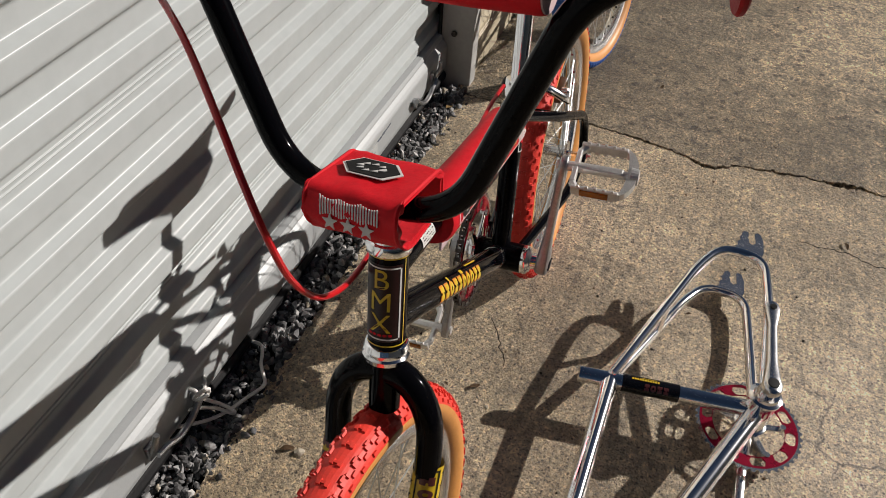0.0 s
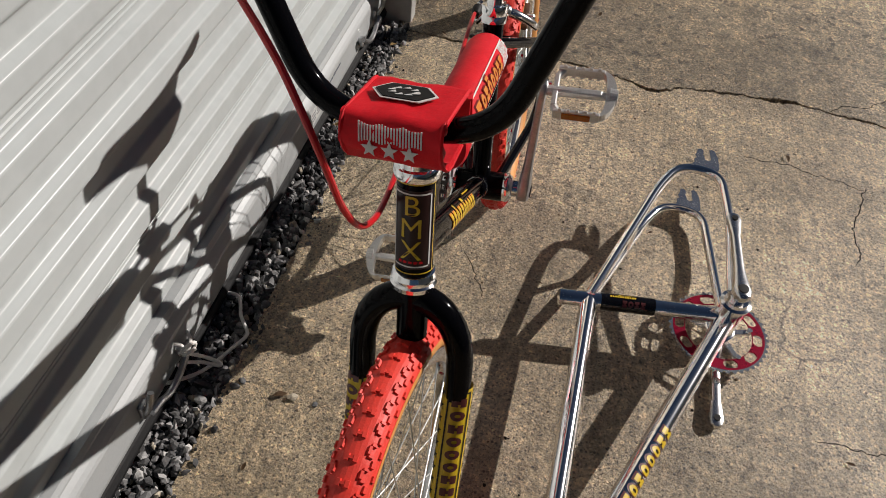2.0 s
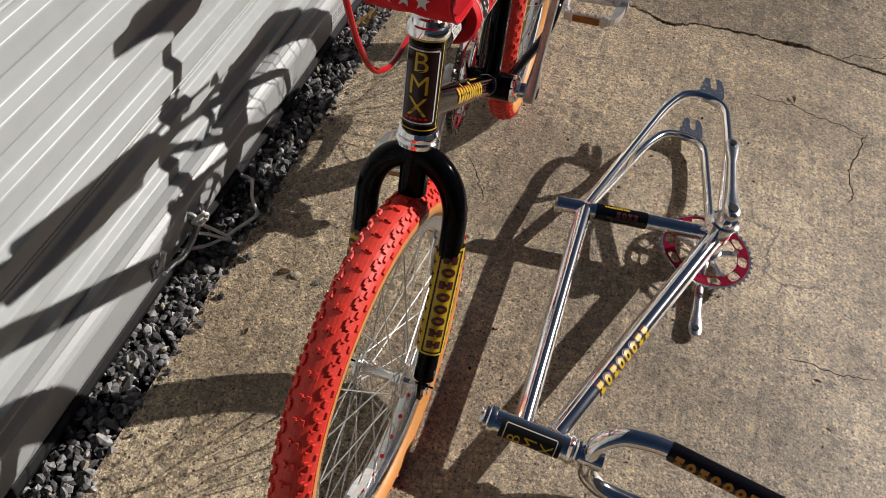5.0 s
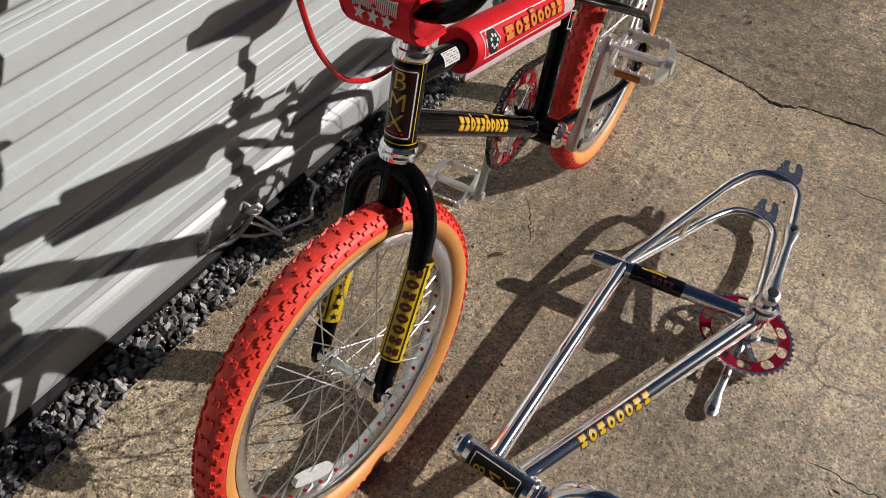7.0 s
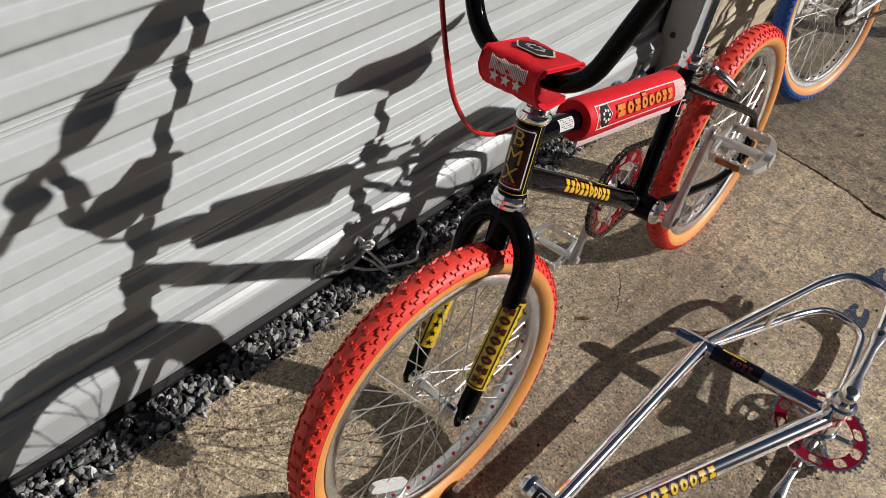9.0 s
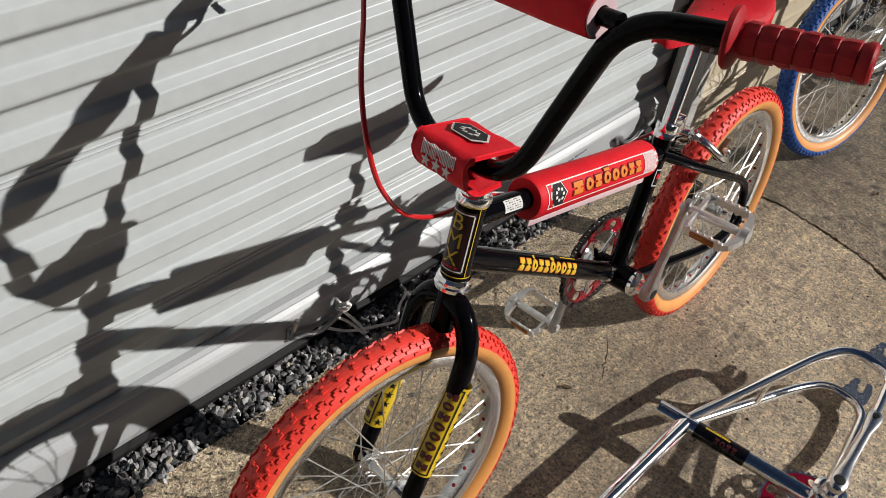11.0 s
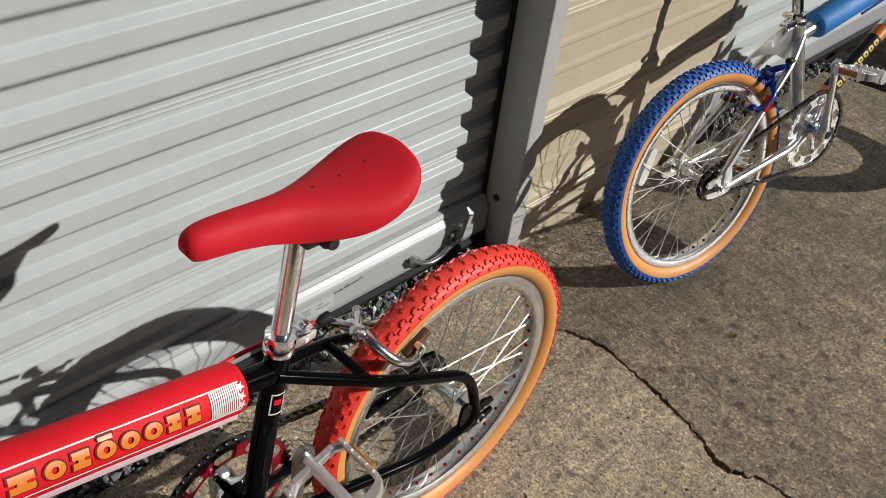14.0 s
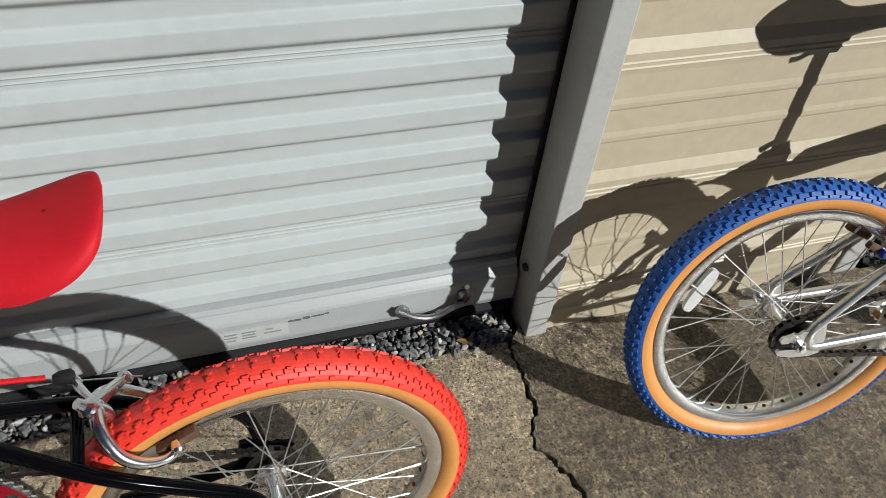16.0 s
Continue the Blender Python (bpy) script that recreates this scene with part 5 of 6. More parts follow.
        for i in range(14):
            skin(bm, f, n - 0.045 + i * 0.0024, n - 0.0434 + i * 0.0024, -0.0165, 0.0165, 6, 0.0008)
        part("print", bm, WHITEDECAL, fp, "white printed border and stripes")
        bm = bmesh.new()
        for t0 in (-0.010, 0.0, 0.010):
            ring = [bm.verts.new(f(n - 0.010 + (0.0058 if k % 2 == 0 else 0.0025) * math.cos(k * math.pi / 5 + 0.3), t0 + (0.0058 if k % 2 == 0 else 0.0025) * math.sin(k * math.pi / 5 + 0.3), 0.0009)) for k in range(10)]
            mid = bm.verts.new(f(n - 0.010, t0, 0.0009))
            for k in range(10):
                bm.faces.new((ring[k], ring[(k + 1) % 10], mid))
        hx = [(0.018, 0), (0.026, 0.0145), (0.044, 0.0145), (0.052, 0), (0.044, -0.0145), (0.026, -0.0145)]
        part("print", bm, WHITEDECAL, fp)
        for e, k, mt in ((0.0011, 1.12, WHITEDECAL), (0.0016, 0.97, BLACKDECAL)):
            bm = bmesh.new()
            cx = 0.035
            ring = [bm.verts.new(f(cx + (x - cx) * k, y * k, e)) for x, y in hx]
            mid = bm.verts.new(f(cx, 0, e))
            for i in range(6):
                bm.faces.new((ring[i], ring[(i + 1) % 6], mid))
            part("badge", bm, mt, fp, smooth=False)
        bm = bmesh.new()
        for i in range(7):
            blob(bm, f, 0.035 + 0.008 * math.cos(i * 0.9), 0.007 * math.sin(i * 0.9), 0.005, 0.004, 0.0022, False, 6)
        part("badge_print", bm, WHITEDECAL, fp, smooth=False)
        wide = (1.40, 1.0, 1.0, 1.0, 1.0, 1.0, 0.88, 0.95)
        w = (n - 0.118) / sum(wide)
        for mt, e, k in ((DARKRED, 0.0010, 1.0), (ORANGE, 0.0015, 0.84)):
            bm = bmesh.new()
            for i, kind in enumerate((4, 1, 4, 1, 1, 1, 4, 4)):
                cs = 0.064 + w * (sum(wide[:i]) + wide[i] * 0.5)
                glyph(bm, f, cs, 0.0, w * wide[i] * 0.96 * k, 0.0195 * k, e, kind)
                if i == 3:
                    skin(bm, f, cs - w * 0.3 * k, cs + w * 0.4 * k, -0.0155 * k, -0.0108 * k, 2, e)
            part("print", bm, mt, fp, "rounded orange letter shapes with dark edges")
    # head tube decal with the letters down its front
    if c.get("head_decal"):
        f = wrap(hi, lo, 0.0186, (0, -1, 0))
        n = (hi - lo).length
        bm = bmesh.new()
        skin(bm, f, 0.010, n - 0.012, -0.021, 0.021, 16, 0.0003)
        ht = part("head_decal", bm, DEEPMAROON, root, "dark decal with pale border on the head tube")
        bm = bmesh.new()
        for t0 in (-0.0195, 0.018):
            skin(bm, f, 0.014, n - 0.016, t0, t0 + 0.0016, 1, 0.0008)
        for s0 in (0.0125, n - 0.016):
            skin(bm, f, s0, s0 + 0.0016, -0.018, 0.018, 12, 0.0008)
        part("border", bm, WHITEDECAL, ht)
        for s0 in (0.003, n - 0.008):
            bm = bmesh.new()
            skin(bm, f, s0, s0 + 0.0014, -0.056, 0.056, 30, 0.0006)
            part("stripe", bm, YELLOW, ht)
        for t0 in (-0.0245, 0.0235):
            bm = bmesh.new()
            skin(bm, f, 0.005, n - 0.008, t0, t0 + 0.001, 1, 0.0006)
            part("stripe", bm, YELLOW, ht)
        for i, ch in enumerate("BMX"):
            letters(ch, 0.029, f, 0.0265 + i * 0.0235, 0.0, YELLOW, ht, e=0.0009, label="yellow letter " + ch)
        bm = bmesh.new()
        for i in range(5):
            blob(bm, f, n - 0.020, -0.010 + i * 0.005, 0.003, 0.004, 0.0009, False, 6)
        part("print", bm, REDPAD, ht)
    # down tube decal: a row of plain shapes
    if c.get("down_decal"):
        a, b = Vector((0, *BIKE["dt_head"])), Vector((0, *BIKE["bb"]))
        f = wrap(a, b, 0.0166, (1, 0, 0.45))
        L = (b - a).length
        for mt, e, k in ((ORANGE, 0.0005, 1.0), (YELLOW, 0.0009, 0.80)):
            bm = bmesh.new()
            for i, kind in enumerate((4, 4, 1, 4, 4, 1, 1, 1, 4, 4)):
                cs = 0.128 + 0.0182 * i
                glyph(bm, f, cs, 0.001, 0.0166 * k, 0.0185 * k, e, kind)
                if i in (2, 5):
                    skin(bm, f, cs - 0.005, cs + (0.0 if i == 2 else 0.005), -0.0135, -0.0085, 2, e)
            if mt is YELLOW:
                skin(bm, f, 0.25, 0.30, -0.0165, -0.0145, 2, 0.0009)
            part("print", bm, mt, root, "row of rounded yellow letter shapes on the down tube")
        bm = bmesh.new()
        rod(bm, a.lerp(b, 0.895), a.lerp(b, 0.935), 0.0171, 20)
        part("band", bm, ALLOY, root, "bright silver band on the down tube")
        g = wrap(Vector((0, *BIKE["tt_head"])), Vector((0, *BIKE["cluster"])), 0.0146, (1, 0, 0.6))
        bm = bmesh.new()
        skin(bm, g, 0.050, 0.085, -0.008, 0.008, 8, 0.0005)
        st = part("sticker", bm, WHITEDECAL, root, "small white sticker with unreadable print")
        bm = bmesh.new()
        for i in range(5):
            for j in range(6):
                skin(bm, g, 0.053 + j * 0.0050, 0.0570 + j * 0.0050 - 0.0014 * ((i * 2 + j) % 3), -0.0066 + i * 0.0027, -0.0055 + i * 0.0027, 1, 0.0010)
        part("print", bm, BLACKDECAL, st)
        g = wrap(Vector((0, *BIKE["seat_top"])), b, 0.0146, (1, 0, 0.1))
        bm = bmesh.new()
        skin(bm, g, 0.062, 0.064, -0.009, 0.009, 6, 0.0005)
        skin(bm, g, 0.090, 0.092, -0.009, 0.009, 6, 0.0005)
        for t0 in (-0.009, 0.0075):
            skin(bm, g, 0.062, 0.092, t0, t0 + 0.0015, 1, 0.0005)
        part("border", bm, WHITEDECAL, root)
        bm = bmesh.new()
        skin(bm, g, 0.070, 0.078, -0.004, 0.005, 4, 0.0006)
        part("print", bm, REDPAD, root)
    # seat post, clamp, saddle
    bm = bmesh.new()
    up = c.get("seat_up", 0.0)
    rod(bm, (0, 0.622, 0.53), (0, 0.664 + up * 0.29, 0.676 + up), 0.0112, 20)
    part("seat_post", bm, CHROME, root, "chromed seat post")
    bm = bmesh.new()
    Xc = frame_of((0, *BIKE["seat_top"]), (0, 0.072, 0.251), (0, 1, 0))
    lathe(bm, [(-0.012, 0.0145), (-0.012, 0.0175), (-0.004, 0.0180), (-0.002, 0.0170), (0.004, 0.0185), (0.012, 0.0180), (0.013, 0.0115)], Xc, 24)
    box(bm, (0.0, 0.027, 0.0), (0.020, 0.034, 0.022), Xc @ Matrix.Rotation(radians(90), 4, "X"), bevel=0.004)
    for y0 in (0.016, -0.003):
        lathe(bm, [(-0.013, 0.0), (-0.013, 0.0060), (0.011, 0.0062), (0.0135, 0.0050), (0.0138, 0.0)], frame_of(Xc @ Vector((y0 - 0.004, 0, 0.0)) + Vector((0.0, 0.027 if y0 > 0 else 0.004, 0)), (1, 0, 0), (0, 0, 1)), 14)
    part("seat_clamp", bm, CHROME, root, "chromed double seat clamp")
    if c.get("saddle"):
        sad = part("saddle", saddle_bm(), c["saddle"], root, c["saddle_word"] + " plastic saddle", Matrix.Translation((0, 0.545 + up * 0.29, 0.736 + up)) @ Matrix.Rotation(radians(-5.0), 4, "X") @ Matrix.Diagonal((0.945, 0.962, 0.945, 1)))
        for y, x in ((0.150, 0.0), (0.185, 0.0), (0.220, 0.0)):
            bm = bmesh.new()
            lathe(bm, [(-0.002, 0.0), (-0.002, 0.0021), (0.0002, 0.0021), (0.0003, 0.0)], Matrix.Translation((x, y, saddle_row(y)[2] + 0.0002)) @ Matrix.Rotation(radians(-90), 4, "Y"), 8)
            part("rivet", bm, DARKRED, sad, "dark red rivet hole")
        bm = bmesh.new()
        for s in (-1, 1):
            tube(bm, smooth_line([(s * 0.010, 0.035, -0.012), (s * 0.016, 0.09, -0.028), (s * 0.022, 0.16, -0.032), (s * 0.028, 0.21, -0.012)], 5), 0.0034, 8)
        part("saddle_rail", bm, STEEL, sad, "steel saddle rails")
        bm = bmesh.new()
        box(bm, (0, 0.140, -0.050), (0.052, 0.034, 0.018), bevel=0.004)
        box(bm, (0, 0.140, -0.036), (0.048, 0.030, 0.010), bevel=0.003)
        lathe(bm, [(-0.036, 0.0), (-0.036, 0.007), (-0.030, 0.0085), (-0.027, 0.0105), (0.027, 0.0105), (0.030, 0.0085), (0.036, 0.007), (0.036, 0.0)], Matrix.Translation((0, 0.152, -0.056)), 12)
        part("saddle_clamp", bm, DARKSTEEL, sad, "dark steel saddle clamp with a cross bolt")
    # cranks, chainring, chain
    bx, bz = BIKE["bb"]
    ang = radians(c["crank"])
    dy, dz = math.cos(ang) * 0.166, math.sin(ang) * 0.166
    ring_gear("chainring", root, Matrix.Translation((-0.043, bx, bz)), c["ring"], 0.088, 44, c["ring_word"] + " toothed chainring")
    spider(root, Matrix.Translation((-0.043, bx, bz)), 0.064, ALLOY, "silver chainring spider")
    for s in (-1, 1):
        arm, cm, n = crank("crank_arm", root, (s * 0.068, bx, bz), (s * 0.080, bx + s * dy, bz + s * dz), STEEL if c["ring"] is REDRING else ALLOY, "dull steel crank arm" if c["ring"] is REDRING else "silver crank arm", (s, 0, 0))
        pm = Matrix.Translation((s * 0.086, bx + s * dy, bz + s * dz)) @ Matrix.Rotation(radians(pedal_turn), 4, "X")
        if s < 0:
            pm = pm @ Matrix.Rotation(math.pi, 4, "Z")
        pedal(root, pm, CAST)
    bm = bmesh.new()
    lathe(bm, [(-0.002, 0.012), (-0.002, 0.030), (0.0, 0.033), (0.002, 0.030), (0.002, 0.012)], Matrix.Translation((-0.043, rear, WHEEL_R)), 18, closed=True)
    lathe(bm, [(-0.006, 0.010), (-0.006, 0.020), (0.006, 0.022), (0.008, 0.012)], Matrix.Translation((-0.040, rear, WHEEL_R)), 18)
    part("freewheel", bm, DARKSTEEL, root, "dark freewheel sprocket")
    chain(root, (0, bx, bz), (0, rear, WHEEL_R), 0.089, 0.033, -0.043)
    # rear calliper brake
    q, lift = (Vector((0, 0.703, 0.440)), 0.026) if c.get("low_arms") else (Vector((0, 0.738, 0.482)), 0.004)

    def off(x, y, z):
        return q + Vector((x, y, z))

    bm = bmesh.new()
    ends = off(-0.040, -0.017, lift), off(-0.043, 0.029, lift - 0.014)
    for s, end in ((1, ends[0]), (-1, ends[1])):
        # each arm: from the cable end through the pivot, round the tyre to the block
        mid = q.lerp(end, 0.5) + Vector((0, 0, 0.004))
        tube(bm, smooth_line([end, mid, off(0, 0.003 * s, 0.002)], 5), 0.0056, 12, flat=((0, 1, 0), 0.75), r1=0.0080)
        tube(bm, smooth_line([off(-s * 0.004, 0.002, 0.003), off(s * 0.022, 0.004, -0.006), off(s * 0.042, 0.016, -0.024), off(s * 0.046, 0.034, -0.040), off(s * 0.041, 0.054, -0.050), off(s * 0.036, 0.066, -0.048)], 5), 0.0080, 12, r1=0.0048)
        lathe(bm, [(-0.006, 0.0), (-0.006, 0.0070), (0.004, 0.0074), (0.007, 0.0050), (0.007, 0.0)], frame_of(off(s * 0.035, 0.068, -0.045), (s, 0, 0), (0, 0, 1)), 12)
        lathe(bm, [(-0.007, 0.0), (-0.007, 0.0052), (0.002, 0.0066), (0.005, 0.0060), (0.006, 0.0036), (0.010, 0.0034), (0.010, 0.0)], frame_of(end, (0.2, -0.3, 0.9), (1, 0, 0)), 12)
    lathe(bm, [(-0.022, 0.0), (-0.022, 0.0055), (-0.012, 0.0100), (0.010, 0.0105), (0.014, 0.0064), (0.021, 0.0056), (0.022, 0.0)], frame_of(q, (0.1, -0.55, 0.8), (1, 0, 0)), 16)
    rod(bm, ends[0], ends[1] + (ends[1] - ends[0]) * 0.35, 0.0010, 6)
    cal = part("brake_calliper", bm, c["brake"], root, c["brake_word"] + " side-pull brake calliper")
    for s in (-1, 1):
        bm = bmesh.new()
        box(bm, (0, 0, 0), (0.046, 0.011, 0.011), frame_of(off(s * 0.026, 0.069, -0.044), (0, 0.90, 0.43), (s, 0, 0)), bevel=0.002)
        part("brake_block", bm, BRAKEBLOCK, cal, "brown rubber brake block")
    bm = bmesh.new()
    lathe(bm, [(-0.011, 0.0), (-0.011, 0.0050), (-0.004, 0.0078), (0.006, 0.0078), (0.009, 0.0045), (0.009, 0.0)], frame_of(ends[0] + Vector((0.001, -0.006, 0.009)), (0, 1, 0), (0, 0, 1)), 12)
    part("cable_stop", bm, RUBBER, cal, "black cable stop")
    # lever and cable on the bar's right
    bm = bmesh.new()
    lathe(bm, [(-0.010, 0.012), (-0.010, 0.0165), (0.010, 0.0165), (0.010, 0.012)], Matrix.Translation((-0.222, 0.2075, 0.9035)), 18, closed=True)
    box(bm, (-0.218, 0.192, 0.894), (0.030, 0.030, 0.016), bevel=0.003)
    tube(bm, smooth_line([(-0.215, 0.182, 0.892), (-0.240, 0.163, 0.886), (-0.278, 0.165, 0.885), (-0.315, 0.180, 0.886), (-0.328, 0.182, 0.886)], 5), 0.0072, 10, flat=((0, 0, 1), 0.6))
    lathe(bm, [(-0.007, 0.0), (-0.006, 0.006), (0.0, 0.0085), (0.006, 0.006), (0.007, 0.0)], Matrix.Translation((-0.330, 0.182, 0.886)), 10)
    lathe(bm, [(-0.008, 0.0), (-0.008, 0.0048), (0.006, 0.0055), (0.008, 0.0)], frame_of((-0.238, 0.212, 0.874), (0.2, 0.1, -0.8), (1, 0, 0)), 10)
    part("brake_lever", bm, ALLOY, root, "silver brake lever", S, smooth=False)
    bm = bmesh.new()
    tube(bm, smooth_line(c["cable"], 7), 0.0029, 10)
    part("brake_cable", bm, c["cable_mat"], root, c["cable_word"] + " brake cable")
    return root


RED_BIKE = Matrix.Translation((0.4715, 0, 0)) @ Matrix.Rotation(radians(2.2), 4, "Z") @ Matrix.Rotation(radians(-5.5), 4, "Y")
CABLE = [(-0.244, 0.217, 0.870), (-0.214, 0.203, 0.866), (-0.174, 0.170, 0.866), (-0.135, 0.135, 0.862), (-0.105, 0.107, 0.849), (-0.068, 0.070, 0.828), (-0.048, 0.052, 0.800), (-0.034, 0.044, 0.762), (-0.028, 0.052, 0.712), (-0.027, 0.080, 0.664), (-0.027, 0.115, 0.637), (-0.028, 0.155, 0.622), (-0.030, 0.22, 0.610), (-0.030, 0.30, 0.575), (-0.030, 0.45, 0.532), (-0.033, 0.590, 0.524), (-0.037, 0.645, 0.512), (-0.040, 0.698, 0.499)]
bicycle("bicycle", "gloss black bicycle with red tyres and pads leaning on roller door", RED_BIKE,
        dict(frame=BLACK, frame_word="gloss black", fork=BLACK, fork_word="gloss black", bar=BLACK, bar_word="gloss black", grip=REDGRIP, grip_word="red", pad=REDPAD, pad_word="red nylon", pads=True, print2=DARKRED,
             tread=REDTREAD, dots=REDDOTS, head_decal=True, down_decal=True, fork_decal=True, saddle=REDSADDLE, saddle_word="red", ring=REDRING, ring_word="red", brake=ALLOY, brake_word="polished alloy",
             cable=CABLE, cable_mat=REDCABLE, cable_word="red", crank=76, front_reflector=124), steer=-6.0, pedal_turn=16)

# ---- the blue-tyred bicycle beyond ----
BLUE_BIKE = Matrix.Translation((0.528, 2.543, 0)) @ Matrix.Rotation(radians(170.0), 4, "Z") @ Matrix.Rotation(radians(13.8), 4, "Y")
bicycle("bicycle", "chrome bicycle with blue tyres and pad leaning on cream panel", BLUE_BIKE,
        dict(frame=SATIN, frame_word="satin chrome", fork=SATIN, fork_word="chrome", bar=CHROME, bar_word="chrome", grip=BLUERUBBER, grip_word="blue", pad=BLUEPAD, pad_word="blue nylon", pads=True, print2=WHITEDECAL,
             tread=BLUETREAD, dots=DARKDOTS, saddle=BLUERUBBER, saddle_word="blue", ring=ALLOY, ring_word="silver", brake=BLUEPAINT, brake_word="blue", cable=CABLE[:-3], cable_mat=BLUEPAINT, cable_word="blue", crank=-100, spec=BIKE_STRAIGHT, bands=True, front_reflector=None, rear_reflector=288, seat_up=0.045, low_arms=True, rear=0.874, bar_half=0.312), steer=20.0, pedal_turn=10)


# ---- the bare chrome frame lying on the concrete ----
LIE_Z = 0.082


def lying(lat, x, y):
    return Vector((x, y, LIE_Z + lat))


FLAT = dict(head_top=(0.598, 0.090), head_bot=(0.713, 0.086), tt_head=(0.640, 0.098), dt_head=(0.690, 0.100), bb=(0.882, 0.590), cluster=(0.642, 0.556), seat_top=(0.590, 0.542),
            loop=[(0.050, (0.735, 0.835)), (0.055, (0.770, 0.896)), (0.055, (0.848, 0.895)), (0.053, (0.868, 0.77))], bends=[0.05, 0.05, 0.05, 0.05], bridge=(0.700, 0.720))
root = thing("frameset", "bare chrome bicycle frame lying on its side on concrete", "bicycle frame")
for k, bm in diamond(lying, FLAT).items():
    part({"rear_loop_2": "rear_loop"}.get(k, k), bm, CHROME, root, "chrome " + {"rear_loop_2": "rear loop"}.get(k, k).replace("_", " "))
for s in (-1, 1):
    mm = Matrix.Translation((0.822, 0.925, LIE_Z + s * 0.056)) @ Matrix.Rotation(radians(98), 4, "Z")
    part("dropout", dropout(mm), PLATE, root, "slotted chrome dropout plate", smooth=False)
hd = lying(0, *FLAT["head_bot"]) - lying(0, *FLAT["head_top"])
for p, sgn in ((FLAT["head_top"], -1), (FLAT["head_bot"], 1)):
    bm = bmesh.new()
    X = frame_of(lying(0, *p), hd * sgn, (0, 0, 1))
    lathe(bm, [(-0.003, 0.0186), (-0.002, 0.021), (0.002, 0.0225), (0.005, 0.0215), (0.007, 0.019), (0.010, 0.0215), (0.014, 0.0215), (0.016, 0.012)] if sgn > 0 else [(-0.003, 0.0186), (-0.002, 0.021), (0.002, 0.0225), (0.007, 0.0225), (0.009, 0.0185), (0.014, 0.0185), (0.016, 0.0140), (0.020, 0.0135), (0.021, 0.0)], X, 24)
    part("headset_cup", bm, CHROME, root, "chromed headset cup")
f = wrap(lying(0, *FLAT["head_top"]), lying(0, *FLAT["head_bot"]), 0.0186, (0, -1, 0.25))
n = hd.length
bm = bmesh.new()
skin(bm, f, 0.012, n - 0.012, -0.026, 0.026, 18, 0.0004)
ht = part("head_decal", bm, BLACKDECAL, root, "black decal with pale border on the head tube")
bm = bmesh.new()
for t0 in (-0.021, 0.0195):
    skin(bm, f, 0.020, n - 0.020, t0, t0 + 0.0015, 1, 0.0009)
for s0 in (0.0185, n - 0.020):
    skin(bm, f, s0, s0 + 0.0015, -0.0195, 0.0195, 12, 0.0009)
part("border", bm, WHITEDECAL, ht)
for i, ch in enumerate("BMX"):
    letters(ch, 0.028, f, 0.036 + i * 0.024, 0.0, YELLOW, ht, e=0.001, label="dull yellow letter " + ch)
# fork of the lying frame
hb = lying(0, *FLAT["head_bot"])
hdn = hd.normalized()
bm = bmesh.new()
rod(bm, hb + hdn * 0.012, hb + hdn * 0.05, 0.0150, 18)
part("steerer", bm, CHROME, root)
swing = Matrix.Rotation(radians(-24), 4, hdn)
for s in (-1, 1):
    a = hb + hdn * 0.030

    def on_leg(d, y, z):
        return a + hdn * d + swing @ Vector((0, y, s * z))
    pts = smooth_line([on_leg(0, 0, 0.003), on_leg(0.006, 0.002, 0.028), on_leg(0.032, 0.007, 0.049), on_leg(0.07, 0.010, 0.056), on_leg(0.11, 0.010, 0.056), on_leg(0.20, -0.004, 0.054), on_leg(0.29, -0.02, 0.052)], 6)
    bm = bmesh.new()
    tube(bm, pts, 0.0150, 18, r1=0.0125)
    leg = part("fork_leg", bm, CHROME, root, "chrome fork leg")
    bm = bmesh.new()
    e = pts[-1]
    prism(bm, [(-0.02, 0.008), (-0.02, -0.008), (0.008, -0.014), (0.026, -0.014), (0.026, -0.005), (0.010, -0.005), (0.010, 0.005), (0.026, 0.005), (0.026, 0.014), (0.008, 0.014)], 0.005, Matrix.Translation(e + hdn * 0.012))
    part("dropout", bm, CHROME, leg, smooth=False)
    a2, b2 = on_leg(0.098, 0.0098, 0.056), on_leg(0.262, -0.0145, 0.052)
    f = wrap(a2, b2, 0.0147, (0, -0.75, 0.65))
    bm = bmesh.new()
    skin(bm, f, 0.0, 0.158, -0.022, 0.022, 20, 0.0004)
    dec = part("decal", bm, BLACKGLOSS, leg, "glossy black fork decal with dull yellow shapes")
    bm = bmesh.new()
    for i in range(HOLES):
        glyph(bm, f, 0.016 + i * 0.0178, 0.006, 0.0140, 0.016, 0.0008, (4, 1, 4, 1, 1, 1, 4, 4)[i])
    part("print", bm, ORANGEDULL, dec, smooth=False)
# crankset of the lying frame
bbp = Vector((*FLAT["bb"], LIE_Z))
up = Matrix.Translation(bbp) @ Matrix.Rotation(radians(-90), 4, "Y")
for s in (-1, 1):
    bm = bmesh.new()
    lathe(bm, [(s * 0.034, 0.0225), (s * 0.036, 0.0265), (s * 0.040, 0.0265), (s * 0.042, 0.021), (s * 0.047, 0.019), (s * 0.047, 0.0105), (s * 0.062, 0.0105), (s * 0.062, 0.0)], up, 24)
    part("bearing_cup", bm, CHROME, root, "chromed bottom bracket cup")
low = Matrix.Translation((bbp.x, bbp.y, LIE_Z - 0.046)) @ Matrix.Rotation(radians(-90), 4, "Y")
ring_gear("chainring", root, low, MAGENTARING, 0.086, 44, "crimson anodised chainring")
spider(root, low @ Matrix.Rotation(math.pi, 4, "Z"), 0.062, ALLOY, "silver chainring spider")
